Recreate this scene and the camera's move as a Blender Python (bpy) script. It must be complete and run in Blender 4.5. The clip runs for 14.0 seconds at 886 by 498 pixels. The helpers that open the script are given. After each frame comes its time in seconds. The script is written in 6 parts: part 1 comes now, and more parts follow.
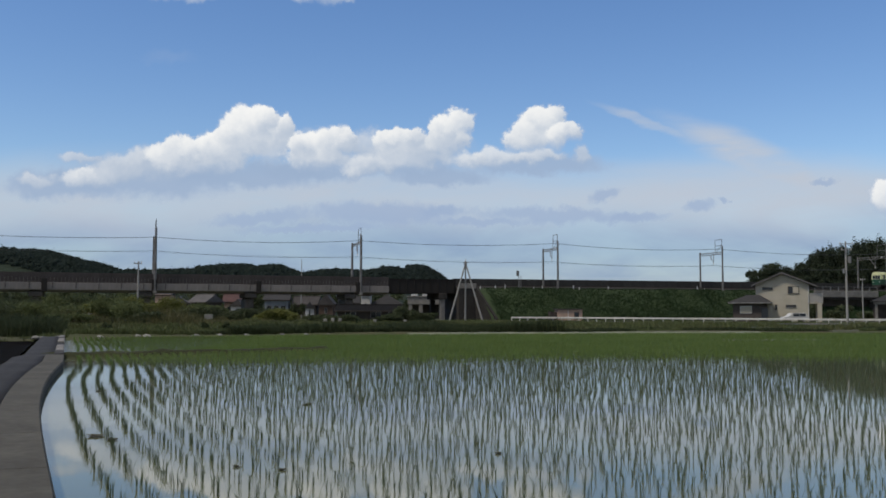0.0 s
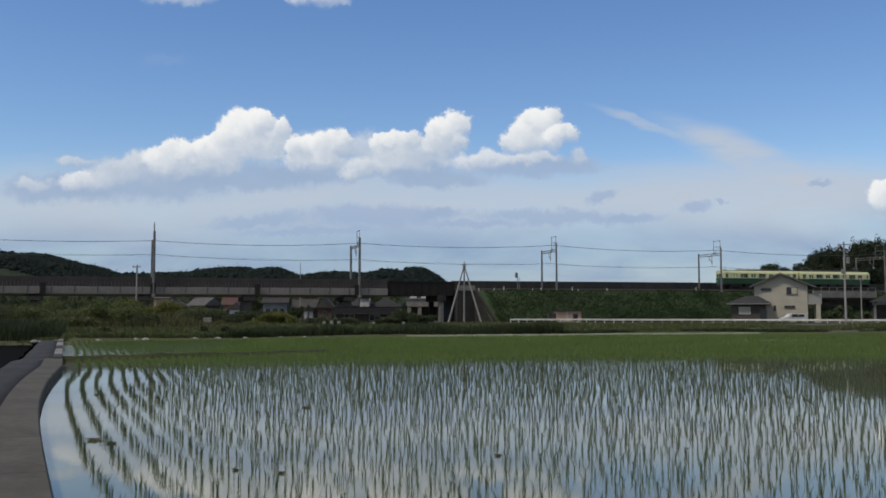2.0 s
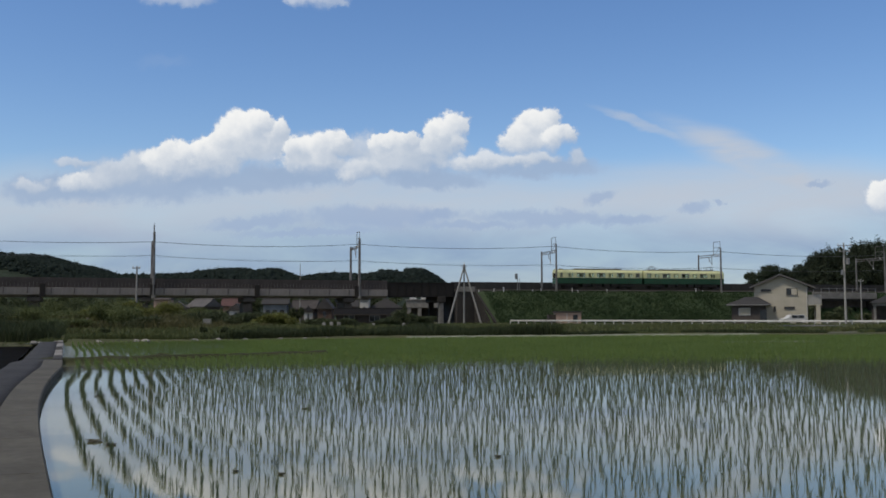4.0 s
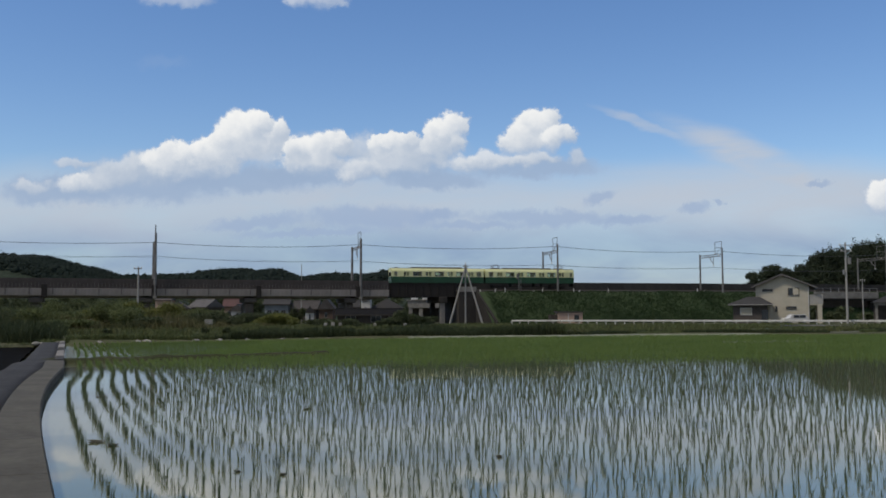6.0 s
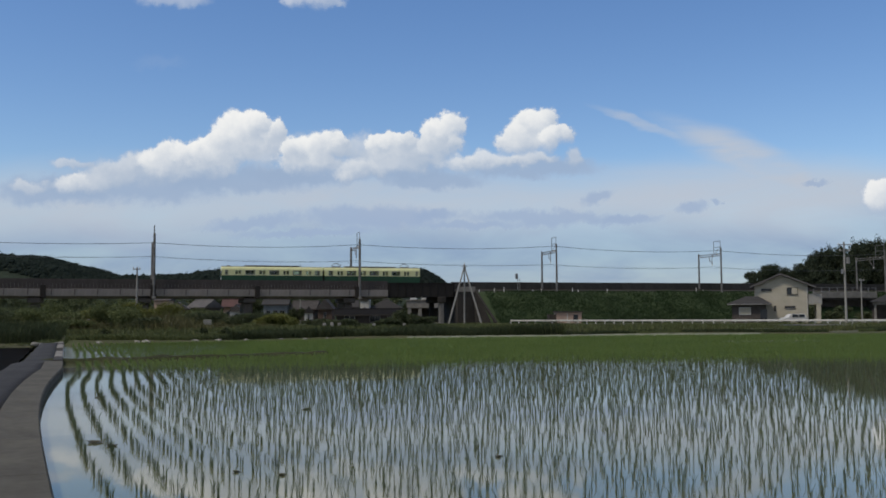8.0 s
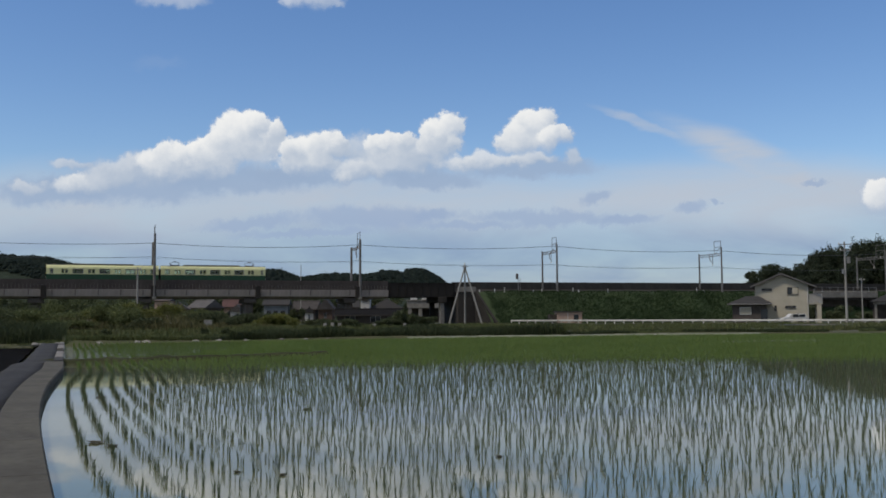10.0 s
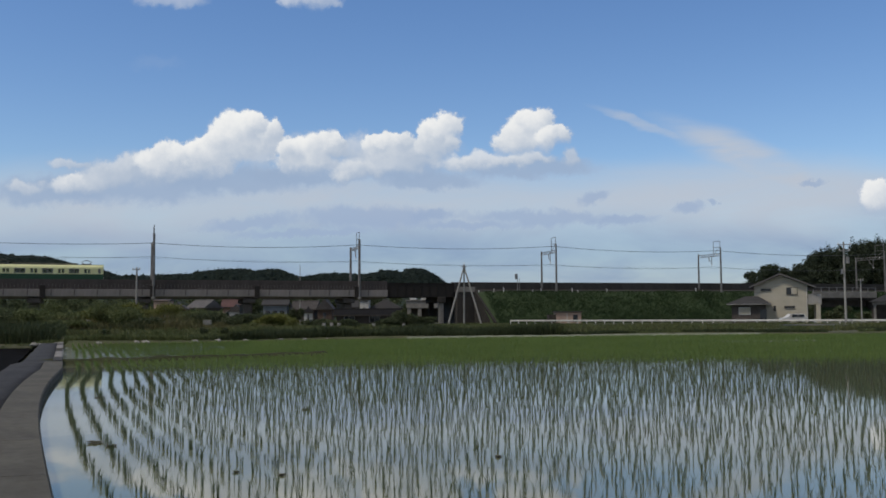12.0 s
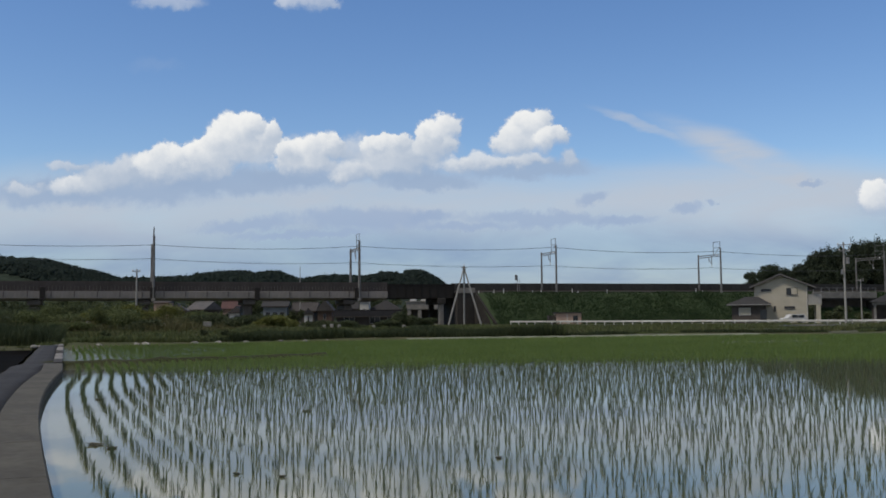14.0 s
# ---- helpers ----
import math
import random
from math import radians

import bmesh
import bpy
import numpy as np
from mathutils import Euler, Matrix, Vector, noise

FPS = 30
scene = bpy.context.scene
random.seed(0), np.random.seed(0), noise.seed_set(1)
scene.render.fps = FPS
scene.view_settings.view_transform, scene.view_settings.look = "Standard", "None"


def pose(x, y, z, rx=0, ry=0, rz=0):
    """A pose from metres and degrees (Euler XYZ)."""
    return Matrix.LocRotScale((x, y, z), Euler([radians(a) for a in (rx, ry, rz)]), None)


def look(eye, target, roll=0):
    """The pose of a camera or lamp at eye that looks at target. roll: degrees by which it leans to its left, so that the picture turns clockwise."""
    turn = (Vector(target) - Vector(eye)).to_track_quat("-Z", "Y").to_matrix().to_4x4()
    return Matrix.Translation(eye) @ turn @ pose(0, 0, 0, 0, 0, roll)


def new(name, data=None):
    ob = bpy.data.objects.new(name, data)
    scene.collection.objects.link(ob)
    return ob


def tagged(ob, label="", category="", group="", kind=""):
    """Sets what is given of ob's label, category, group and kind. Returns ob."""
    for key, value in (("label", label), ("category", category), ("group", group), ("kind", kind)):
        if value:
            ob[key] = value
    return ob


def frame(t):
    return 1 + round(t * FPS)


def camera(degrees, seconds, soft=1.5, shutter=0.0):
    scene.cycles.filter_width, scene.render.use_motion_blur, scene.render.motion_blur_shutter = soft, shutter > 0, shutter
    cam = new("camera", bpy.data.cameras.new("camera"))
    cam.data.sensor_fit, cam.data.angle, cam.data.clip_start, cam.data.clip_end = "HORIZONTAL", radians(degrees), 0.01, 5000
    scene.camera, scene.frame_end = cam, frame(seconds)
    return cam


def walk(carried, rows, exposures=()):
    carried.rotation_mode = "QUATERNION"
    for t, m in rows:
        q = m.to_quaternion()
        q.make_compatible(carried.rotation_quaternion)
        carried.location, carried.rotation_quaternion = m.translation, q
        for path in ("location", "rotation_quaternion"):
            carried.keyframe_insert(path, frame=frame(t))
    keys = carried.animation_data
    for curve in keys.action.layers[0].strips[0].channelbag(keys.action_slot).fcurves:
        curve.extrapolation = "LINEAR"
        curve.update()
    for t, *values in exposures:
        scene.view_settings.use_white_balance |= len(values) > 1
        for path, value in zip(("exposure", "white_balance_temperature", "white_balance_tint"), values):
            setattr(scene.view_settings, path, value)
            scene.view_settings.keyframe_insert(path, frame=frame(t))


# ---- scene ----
# ---- camera ----
EYE = (0.0, 0.0, 1.3)
cam = camera(50.0, 14.0, soft=1.7)
# seconds, tilt up, pan to the left, roll
HOLD = ((0.0, 3.794, 0.095, 0.141), (0.5, 3.822, 0.088, 0.044), (1.0, 3.885, 0.086, 0.018), (1.5, 3.913, 0.036, -0.048),
        (2.0, 3.930, 0.010, -0.105), (2.5, 3.941, 0.051, -0.154), (3.0, 3.990, -0.067, -0.095), (5.5, 4.000, 0.128, -0.169),
        (6.0, 4.009, 0.083, -0.192), (6.5, 4.012, 0.027, -0.248), (7.0, 3.998, 0.016, -0.289), (7.5, 3.991, 0.014, -0.278),
        (8.0, 4.007, 0.014, -0.273), (10.5, 4.012, 0.033, -0.334), (11.0, 4.012, 0.011, -0.330), (11.5, 4.002, 0.009, -0.298),
        (12.0, 4.016, -0.007, -0.303), (12.5, 4.038, 0.005, -0.315), (13.0, 4.063, 0.001, -0.385), (13.5, 4.077, 0.001, -0.397),
        (14.0, 4.087, -0.011, -0.435))
walk(cam, [(t, Matrix.Translation(EYE) @ pose(0, 0, 0, 90 + tilt, 0, pan) @ pose(0, 0, 0, 0, 0, roll)) for t, tilt, pan, roll in HOLD],
     exposures=((0.0, -0.01), (6.0, -0.03), (11.0, -0.07), (14.0, -0.05)))

# ---- world and sun ----
SUN_ELEVATION, SUN_AZIMUTH = 55.0, -120.0   # degrees; azimuth from +y towards +x
LENS = 1681.0                               # sky coordinates are tangents times this


class Nodes:
    """Short node building."""

    def __init__(self, tree):
        self.tree = tree
        tree.nodes.clear()

    def add(self, kind, **values):
        node = self.tree.nodes.new(kind)
        for key, value in values.items():
            setattr(node, key, value)
        return node

    def put(self, socket, value):
        if isinstance(value, bpy.types.NodeSocket):
            self.tree.links.new(value, socket)
        elif value is not None:
            socket.default_value = value

    def math(self, op, a, b=None, c=None, clamp=False):
        node = self.add("ShaderNodeMath", operation=op, use_clamp=clamp)
        for socket, value in zip(node.inputs, (a, b, c)):
            self.put(socket, value)
        return node.outputs[0]

    def ramp(self, value, lo, hi, a=0.0, b=1.0, smooth=True):
        node = self.add("ShaderNodeMapRange", interpolation_type="SMOOTHSTEP" if smooth else "LINEAR")
        for socket, v in zip(node.inputs, (value, lo, hi, a, b)):
            self.put(socket, v)
        return node.outputs[0]

    def noise(self, vector, scale, detail=4.0, rough=0.55, distort=0.0):
        node = self.add("ShaderNodeTexNoise")
        self.put(node.inputs["Vector"], vector)
        node.inputs["Scale"].default_value, node.inputs["Detail"].default_value = scale, detail
        node.inputs["Roughness"].default_value, node.inputs["Distortion"].default_value = rough, distort
        return node

    def mix(self, factor, a, b, blend="MIX"):
        node = self.add("ShaderNodeMix", data_type="RGBA", blend_type=blend)
        self.put(node.inputs[0], factor)
        self.put(node.inputs[6], a)
        self.put(node.inputs[7], b)
        return node.outputs[2]

    def vector(self, x, y, z):
        node = self.add("ShaderNodeCombineXYZ")
        for socket, v in zip(node.inputs, (x, y, z)):
            self.put(socket, v)
        return node.outputs[0]

    def scaled(self, vector, scale):
        node = self.add("ShaderNodeMapping")
        self.put(node.inputs["Vector"], vector)
        node.inputs["Scale"].default_value = scale
        return node.outputs[0]


def ellipse(n, x, y, cx, cy, rx, ry, turn=0.0):
    """1 at the middle of an ellipse, 0 at its rim, negative outside."""
    dx, dy = n.math("SUBTRACT", x, cx), n.math("SUBTRACT", y, cy)
    c, s = math.cos(radians(turn)), math.sin(radians(turn))
    ex = n.math("ADD", n.math("MULTIPLY", dx, c / rx), n.math("MULTIPLY", dy, s / rx))
    ey = n.math("ADD", n.math("MULTIPLY", dx, -s / ry), n.math("MULTIPLY", dy, c / ry))
    d = n.math("SQRT", n.math("ADD", n.math("MULTIPLY", ex, ex), n.math("MULTIPLY", ey, ey)))
    return n.math("SUBTRACT", 1.0, d), ey


def build_world():
    world = bpy.data.worlds.new("sky")
    scene.world = world
    world.use_nodes = True
    n = Nodes(world.node_tree)
    sky = n.add("ShaderNodeTexSky", sky_type="NISHITA", sun_disc=False)
    sky.sun_elevation, sky.sun_rotation = radians(SUN_ELEVATION), radians(SUN_AZIMUTH)
    sky.air_density, sky.dust_density, sky.ozone_density = 1.0, 0.3, 2.0
    way = n.add("ShaderNodeTexCoord").outputs["Generated"]
    split = n.add("ShaderNodeSeparateXYZ")
    n.put(split.inputs[0], way)
    depth = n.math("MAXIMUM", n.math("ABSOLUTE", split.outputs[1]), 0.08)
    x = n.math("MULTIPLY", n.math("DIVIDE", split.outputs[0], depth), LENS)
    y = n.math("MULTIPLY", n.math("DIVIDE", split.outputs[2], depth), LENS)
    p = n.vector(x, y, 0.0)
    wisps = n.noise(n.scaled(p, (0.35, 1.0, 1.0)), 0.011, 6.0, 0.6, 0.4).outputs["Fac"]
    broad = n.noise(n.scaled(p, (0.4, 1.0, 1.0)), 0.0045, 4.0, 0.5).outputs["Fac"]
    # milky veil towards the horizon
    wave = n.math("ADD", y, n.math("MULTIPLY", n.math("SUBTRACT", broad, 0.5), 110.0))
    low = n.math("MULTIPLY", n.ramp(wave, 292.0, 205.0), n.ramp(y, 40.0, 200.0, 0.88, 1.0))
    veil = n.math("MULTIPLY", low, n.ramp(wisps, 0.25, 0.75, 0.62, 0.95))
    # a thin streak of ice cloud and its fan
    jx = n.math("ADD", x, n.math("MULTIPLY", n.math("SUBTRACT", broad, 0.5), 60.0))
    jy = n.math("ADD", y, n.math("MULTIPLY", n.math("SUBTRACT", wisps, 0.5), 46.0))
    streak, _ = ellipse(n, jx, jy, 355, 342, 120, 12, -20)
    fan, _ = ellipse(n, jx, jy, 562, 268, 250, 40, -25)
    shelf, _ = ellipse(n, jx, jy, 560, 230, 420, 52, -3)
    ice = n.math("MAXIMUM", n.ramp(streak, 0.0, 0.7, 0.0, 0.6), n.ramp(fan, 0.0, 0.75, 0.0, 0.95))
    ice = n.math("MAXIMUM", ice, n.ramp(shelf, 0.0, 0.7, 0.0, 0.55))
    turned = n.add("ShaderNodeMapping")
    n.put(turned.inputs["Vector"], p)
    turned.inputs["Rotation"].default_value, turned.inputs["Scale"].default_value = (0, 0, radians(24)), (0.18, 1.0, 1.0)
    fibres = n.noise(turned.outputs[0], 0.030, 5.0, 0.6, 0.3).outputs["Fac"]
    ice = n.math("MULTIPLY", ice, n.ramp(fibres, 0.3, 0.66, 0.42, 1.0))
    cover = n.math("SUBTRACT", n.math("ADD", veil, ice), n.math("MULTIPLY", veil, ice))
    # broken cloud added out of view, behind and above, to neutralise the ambient light
    dome = n.noise(way, 3.2, 6.0, 0.55).outputs["Fac"]
    away = n.math("MAXIMUM", n.ramp(split.outputs[1], 0.35, -0.1), n.ramp(split.outputs[2], 0.34, 0.6))
    ambient_puffs = n.math("MULTIPLY", n.ramp(dome, 0.36, 0.56), n.math("MULTIPLY", away, n.ramp(split.outputs[2], 0.0, 0.12)))
    vivid = n.add("ShaderNodeHueSaturation")
    vivid.inputs["Hue"].default_value = 0.508
    vivid.inputs["Saturation"].default_value, vivid.inputs["Value"].default_value = 1.21, 1.50
    n.put(vivid.inputs["Color"], sky.outputs[0])
    colour = n.mix(cover, vivid.outputs[0], n.mix(n.ramp(wave, 95.0, 205.0), (2.55, 3.65, 5.95, 1.0), (6.0, 6.6, 7.6, 1.0)))
    colour = n.mix(n.math("MULTIPLY", ambient_puffs, 0.9), colour, (4.2, 4.05, 3.75, 1.0))
    back = n.add("ShaderNodeBackground")
    n.put(back.inputs[0], colour)
    back.inputs[1].default_value = 0.085
    n.put(n.add("ShaderNodeOutputWorld").inputs[0], back.outputs[0])


build_world()
sun = new("sun", bpy.data.lights.new("sun", "SUN"))
sun.data.energy, sun.data.angle, sun.data.color = 2.0, radians(8.0), (1.0, 0.90, 0.76)
a, e = radians(SUN_AZIMUTH), radians(SUN_ELEVATION)
sun.matrix_world = look((0, 0, 60), (-60 * math.sin(a) * math.cos(e), -60 * math.cos(a) * math.cos(e), 60 - 60 * math.sin(e)))

# ---- materials ----


def material(name, colour, rough=0.7, vary=0.25, scale=1.0, second=None, metal=0.0, bump=0.0, bump_scale=None, island=0.0, piece=0.0,
             streak=(1, 1, 1), spec=0.4, stain=0.0, translucent=0.0):
    """A worn surface: two scales of mottling between two colours, relief, and a shift from piece to piece."""
    mat = bpy.data.materials.new(name)
    mat.use_nodes = True
    n = Nodes(mat.node_tree)
    where = n.scaled(n.add("ShaderNodeTexCoord").outputs["Object"], streak)
    big = n.noise(where, scale, 5.0, 0.6).outputs["Fac"]
    fine = n.noise(where, scale * 9.0, 4.0, 0.65).outputs["Fac"]
    second = second or tuple(c * (1 - vary) for c in colour)
    f = n.ramp(n.math("ADD", n.math("MULTIPLY", big, 0.65), n.math("MULTIPLY", fine, 0.35)), 0.36, 0.64)
    shade = n.mix(f, (*colour, 1.0), (*second, 1.0))
    if stain:
        patch = n.noise(where, scale * 0.37, 6.0, 0.7, 0.6).outputs["Fac"]
        shade = n.mix(n.ramp(patch, 0.52, 0.72, 0.0, stain), shade, tuple(c * 0.45 for c in second) + (1.0,))
    if island or piece:
        source = n.add("ShaderNodeNewGeometry").outputs["Random Per Island"] if island else n.add("ShaderNodeObjectInfo").outputs["Random"]
        amount = island or piece
        hsv = n.add("ShaderNodeHueSaturation")
        n.put(hsv.inputs["Color"], shade)
        n.put(hsv.inputs["Value"], n.ramp(source, 0.0, 1.0, 1.0 - amount, 1.0 + amount, False))
        n.put(hsv.inputs["Hue"], n.ramp(source, 0.0, 1.0, 0.5 + amount * 0.03, 0.5 - amount * 0.03, False))
        shade = hsv.outputs[0]
    b = n.add("ShaderNodeBsdfPrincipled")
    n.put(b.inputs["Base Color"], shade)
    n.put(b.inputs["Roughness"], n.ramp(fine, 0.2, 0.8, max(rough - 0.12, 0.02), min(rough + 0.12, 1.0)))
    b.inputs["Metallic"].default_value = metal
    b.inputs["Specular IOR Level"].default_value = spec
    if bump:
        relief = n.add("ShaderNodeBump")
        relief.inputs["Strength"].default_value = 0.7
        relief.inputs["Distance"].default_value = bump
        n.put(relief.inputs["Height"], n.noise(where, bump_scale or scale * 6.0, 5.0, 0.6).outputs["Fac"])
        n.put(b.inputs["Normal"], relief.outputs[0])
    out = b.outputs[0]
    if translucent:
        t = n.add("ShaderNodeBsdfTranslucent")
        n.put(t.inputs[0], shade)
        m = n.add("ShaderNodeMixShader")
        m.inputs[0].default_value = translucent
        n.put(m.inputs[1], out)
        n.put(m.inputs[2], t.outputs[0])
        out = m.outputs[0]
    n.put(n.add("ShaderNodeOutputMaterial").inputs[0], out)
    return mat


def water_material(wave=0.0012):
    mat = bpy.data.materials.new("paddy_water" if wave < 0.002 else "rippled_water")
    mat.use_nodes = True
    n = Nodes(mat.node_tree)
    where = n.add("ShaderNodeTexCoord").outputs["Object"]
    mud = n.noise(where, 0.6, 6.0, 0.6).outputs["Fac"]
    b = n.add("ShaderNodeBsdfPrincipled")
    n.put(b.inputs["Base Color"], n.mix(n.ramp(mud, 0.3, 0.7), (0.130, 0.142, 0.088, 1), (0.160, 0.172, 0.108, 1)))
    b.inputs["Roughness"].default_value = 0.035
    b.inputs["IOR"].default_value = 1.33
    relief = n.add("ShaderNodeBump")
    relief.inputs["Strength"].default_value, relief.inputs["Distance"].default_value = 0.5, wave
    n.put(relief.inputs["Height"], n.noise(n.scaled(where, (1.0, 0.5, 1.0)), 3.5, 3.0, 0.5).outputs["Fac"])
    n.put(b.inputs["Normal"], relief.outputs[0])
    n.put(n.add("ShaderNodeOutputMaterial").inputs[0], b.outputs[0])
    return mat


def glass_material(name, tint, rough=0.05):
    """Dark window glass: a glossy dark pane."""
    mat = bpy.data.materials.new(name)
    mat.use_nodes = True
    n = Nodes(mat.node_tree)
    b = n.add("ShaderNodeBsdfPrincipled")
    where = n.add("ShaderNodeTexCoord").outputs["Object"]
    f = n.noise(where, 1.3, 2.0).outputs["Fac"]
    n.put(b.inputs["Base Color"], n.mix(f, (*tint, 1), tuple(c * 0.5 for c in tint) + (1,)))
    b.inputs["Roughness"].default_value, b.inputs["IOR"].default_value = rough, 1.5
    n.put(n.add("ShaderNodeOutputMaterial").inputs[0], b.outputs[0])
    return mat


M_WATER = water_material()
M_RIPPLE = water_material(0.05)
def clear_glass():
    """Tinted see-through pane with a soft gloss."""
    mat = bpy.data.materials.new("tinted_clear_glass")
    mat.use_nodes = True
    n = Nodes(mat.node_tree)
    t, g, m = n.add("ShaderNodeBsdfTransparent"), n.add("ShaderNodeBsdfGlossy"), n.add("ShaderNodeMixShader")
    t.inputs[0].default_value = (0.80, 0.82, 0.72, 1)
    g.inputs[0].default_value, g.inputs["Roughness"].default_value = (0.8, 0.8, 0.8, 1), 0.05
    m.inputs[0].default_value = 0.04
    n.put(m.inputs[1], t.outputs[0])
    n.put(m.inputs[2], g.outputs[0])
    n.put(n.add("ShaderNodeOutputMaterial").inputs[0], m.outputs[0])
    return mat


M_CLEAR = clear_glass()
M_SEAT = material("seat_moquette", (0.030, 0.060, 0.035), 0.9, second=(0.022, 0.045, 0.028), scale=3.0)
M_LINING = material("car_lining", (0.30, 0.30, 0.26), 0.7, second=(0.24, 0.24, 0.21), scale=1.0)
M_GLASS = glass_material("window_glass", (0.03, 0.035, 0.04))
M_RICE = material("rice_blade", (0.130, 0.164, 0.082), 0.6, second=(0.088, 0.114, 0.058), scale=2.0, island=0.3, translucent=0.5)
# the farther paddy's fresher green, also paints the near field's far rows brighter-lit
M_RICE_LIT = material("lit_rice_blade", (0.178, 0.252, 0.066), 0.6, second=(0.142, 0.208, 0.054), scale=0.3, island=0.15, translucent=0.5)
M_LEAF = material("leaf", (0.120, 0.145, 0.052), 0.8, second=(0.086, 0.108, 0.040), scale=0.35, island=0.22, translucent=0.2)
M_LEAF_DARK = material("dark_leaf", (0.068, 0.086, 0.038), 0.85, second=(0.050, 0.065, 0.030), scale=0.3, island=0.22, translucent=0.15)
M_TREE = material("tree_leaf", (0.042, 0.058, 0.031), 0.85, second=(0.032, 0.045, 0.025), scale=0.25, island=0.18, translucent=0.2)
M_LEAF_YELLOW = material("yellow_leaf", (0.16, 0.17, 0.035), 0.65, second=(0.115, 0.130, 0.034), scale=0.6, island=0.22, translucent=0.2)
M_GRASS = material("grass_blade", (0.082, 0.110, 0.032), 0.75, second=(0.098, 0.104, 0.042), scale=0.4, island=0.4, translucent=0.2)
M_HEDGE = material("hedge_grass", (0.050, 0.068, 0.028), 0.85, second=(0.034, 0.048, 0.020), scale=0.5, island=0.2, translucent=0.2)
M_BANKGRASS = material("bank_grass_blade", (0.033, 0.064, 0.022), 0.9, second=(0.026, 0.052, 0.018), scale=0.12, island=0.12, translucent=0.2)
M_FIELD = material("field_ground", (0.060, 0.075, 0.030), 0.9, second=(0.090, 0.085, 0.048), scale=0.12, bump=0.05, bump_scale=3.0, stain=0.5)
M_SLOPE = material("grassy_slope", (0.030, 0.054, 0.020), 0.9, second=(0.042, 0.066, 0.024), scale=0.22, bump=0.15, bump_scale=2.0, stain=0.5)
M_CONCRETE = material("worn_concrete", (0.27, 0.255, 0.235), 0.85, second=(0.19, 0.18, 0.165), scale=1.4, bump=0.004, bump_scale=60, stain=0.5)
M_KERB = material("kerb_concrete", (0.106, 0.099, 0.080), 0.95, second=(0.074, 0.069, 0.056), scale=1.0, bump=0.004, bump_scale=50, stain=0.55)
M_VIADUCT = material("viaduct_concrete", (0.305, 0.28, 0.262), 0.9, second=(0.225, 0.206, 0.193), scale=0.35, streak=(1, 1, 0.3), bump=0.01, stain=0.5, piece=0.07)
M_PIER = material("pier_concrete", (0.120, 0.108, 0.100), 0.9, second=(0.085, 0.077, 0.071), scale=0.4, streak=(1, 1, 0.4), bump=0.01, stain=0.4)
M_DARKWALL = material("dark_barrier", (0.078, 0.068, 0.065), 0.85, second=(0.056, 0.048, 0.046), scale=0.5, bump=0.01, stain=0.4, piece=0.1)
M_PARAPET = material("blackened_parapet", (0.052, 0.049, 0.047), 0.9, second=(0.036, 0.035, 0.034), scale=0.5, bump=0.01, stain=0.4, piece=0.1)
M_STEEL = material("dark_painted_steel", (0.018, 0.016, 0.015), 0.8, second=(0.024, 0.020, 0.018), scale=0.8, bump=0.004, stain=0.4)
M_ASPHALT = material("asphalt", (0.062, 0.063, 0.067), 1.0, second=(0.045, 0.046, 0.050), scale=0.7, spec=0.15, bump=0.004, bump_scale=90, stain=0.3)
M_BALLAST = material("ballast", (0.050, 0.046, 0.042), 0.95, second=(0.032, 0.030, 0.028), scale=3.0, bump=0.05, bump_scale=14)
M_RAILSTEEL = material("rail_steel", (0.085, 0.068, 0.060), 0.6, scale=2.0, metal=0.7)
M_GALV = material("galvanised_steel", (0.30, 0.30, 0.30), 0.55, second=(0.20, 0.195, 0.19), scale=1.5, metal=0.4)
M_MAST = material("mast_steel", (0.22, 0.215, 0.21), 0.6, second=(0.13, 0.125, 0.12), scale=1.0, metal=0.3)
M_WIRE = material("wire", (0.10, 0.11, 0.12), 0.5, scale=1.0, metal=0.3)
M_POLE = material("concrete_pole", (0.36, 0.35, 0.33), 0.85, second=(0.27, 0.265, 0.25), scale=1.0, streak=(1, 1, 0.2), bump=0.003)
M_WHITE = material("white_paint", (0.66, 0.66, 0.64), 0.5, second=(0.50, 0.49, 0.47), scale=0.8, stain=0.2)
M_CREAM = material("cream_paint", (0.75, 0.76, 0.42), 0.4, second=(0.67, 0.68, 0.37), scale=0.6, stain=0.15)
M_GREEN = material("dark_green_paint", (0.014, 0.078, 0.036), 0.35, second=(0.010, 0.058, 0.028), scale=0.6, stain=0.15)
M_ROOFGREY = material("train_roof_paint", (0.15, 0.15, 0.11), 0.7, second=(0.11, 0.11, 0.085), scale=1.0, stain=0.4)
M_UNDER = material("underframe", (0.030, 0.028, 0.027), 0.8, second=(0.055, 0.045, 0.038), scale=1.5)
M_STUCCO = material("cream_stucco", (0.475, 0.440, 0.360), 0.9, second=(0.42, 0.39, 0.315), scale=0.8, bump=0.004, bump_scale=40, stain=0.12)
M_BROWN = material("dark_brown_siding", (0.090, 0.076, 0.068), 0.8, second=(0.062, 0.053, 0.048), scale=1.2, stain=0.3)
M_TILE = material("grey_roof_tile", (0.042, 0.041, 0.041), 0.85, second=(0.032, 0.032, 0.034), scale=0.9, bump=0.02, stain=0.4, piece=0.2)
M_ROOFWARM = material("weathered_metal_roof", (0.072, 0.066, 0.065), 0.85, second=(0.046, 0.042, 0.041), scale=0.8, stain=0.5)
M_ROOFPALE = material("pale_metal_roof", (0.125, 0.120, 0.120), 0.8, second=(0.090, 0.086, 0.086), scale=0.8, stain=0.4)
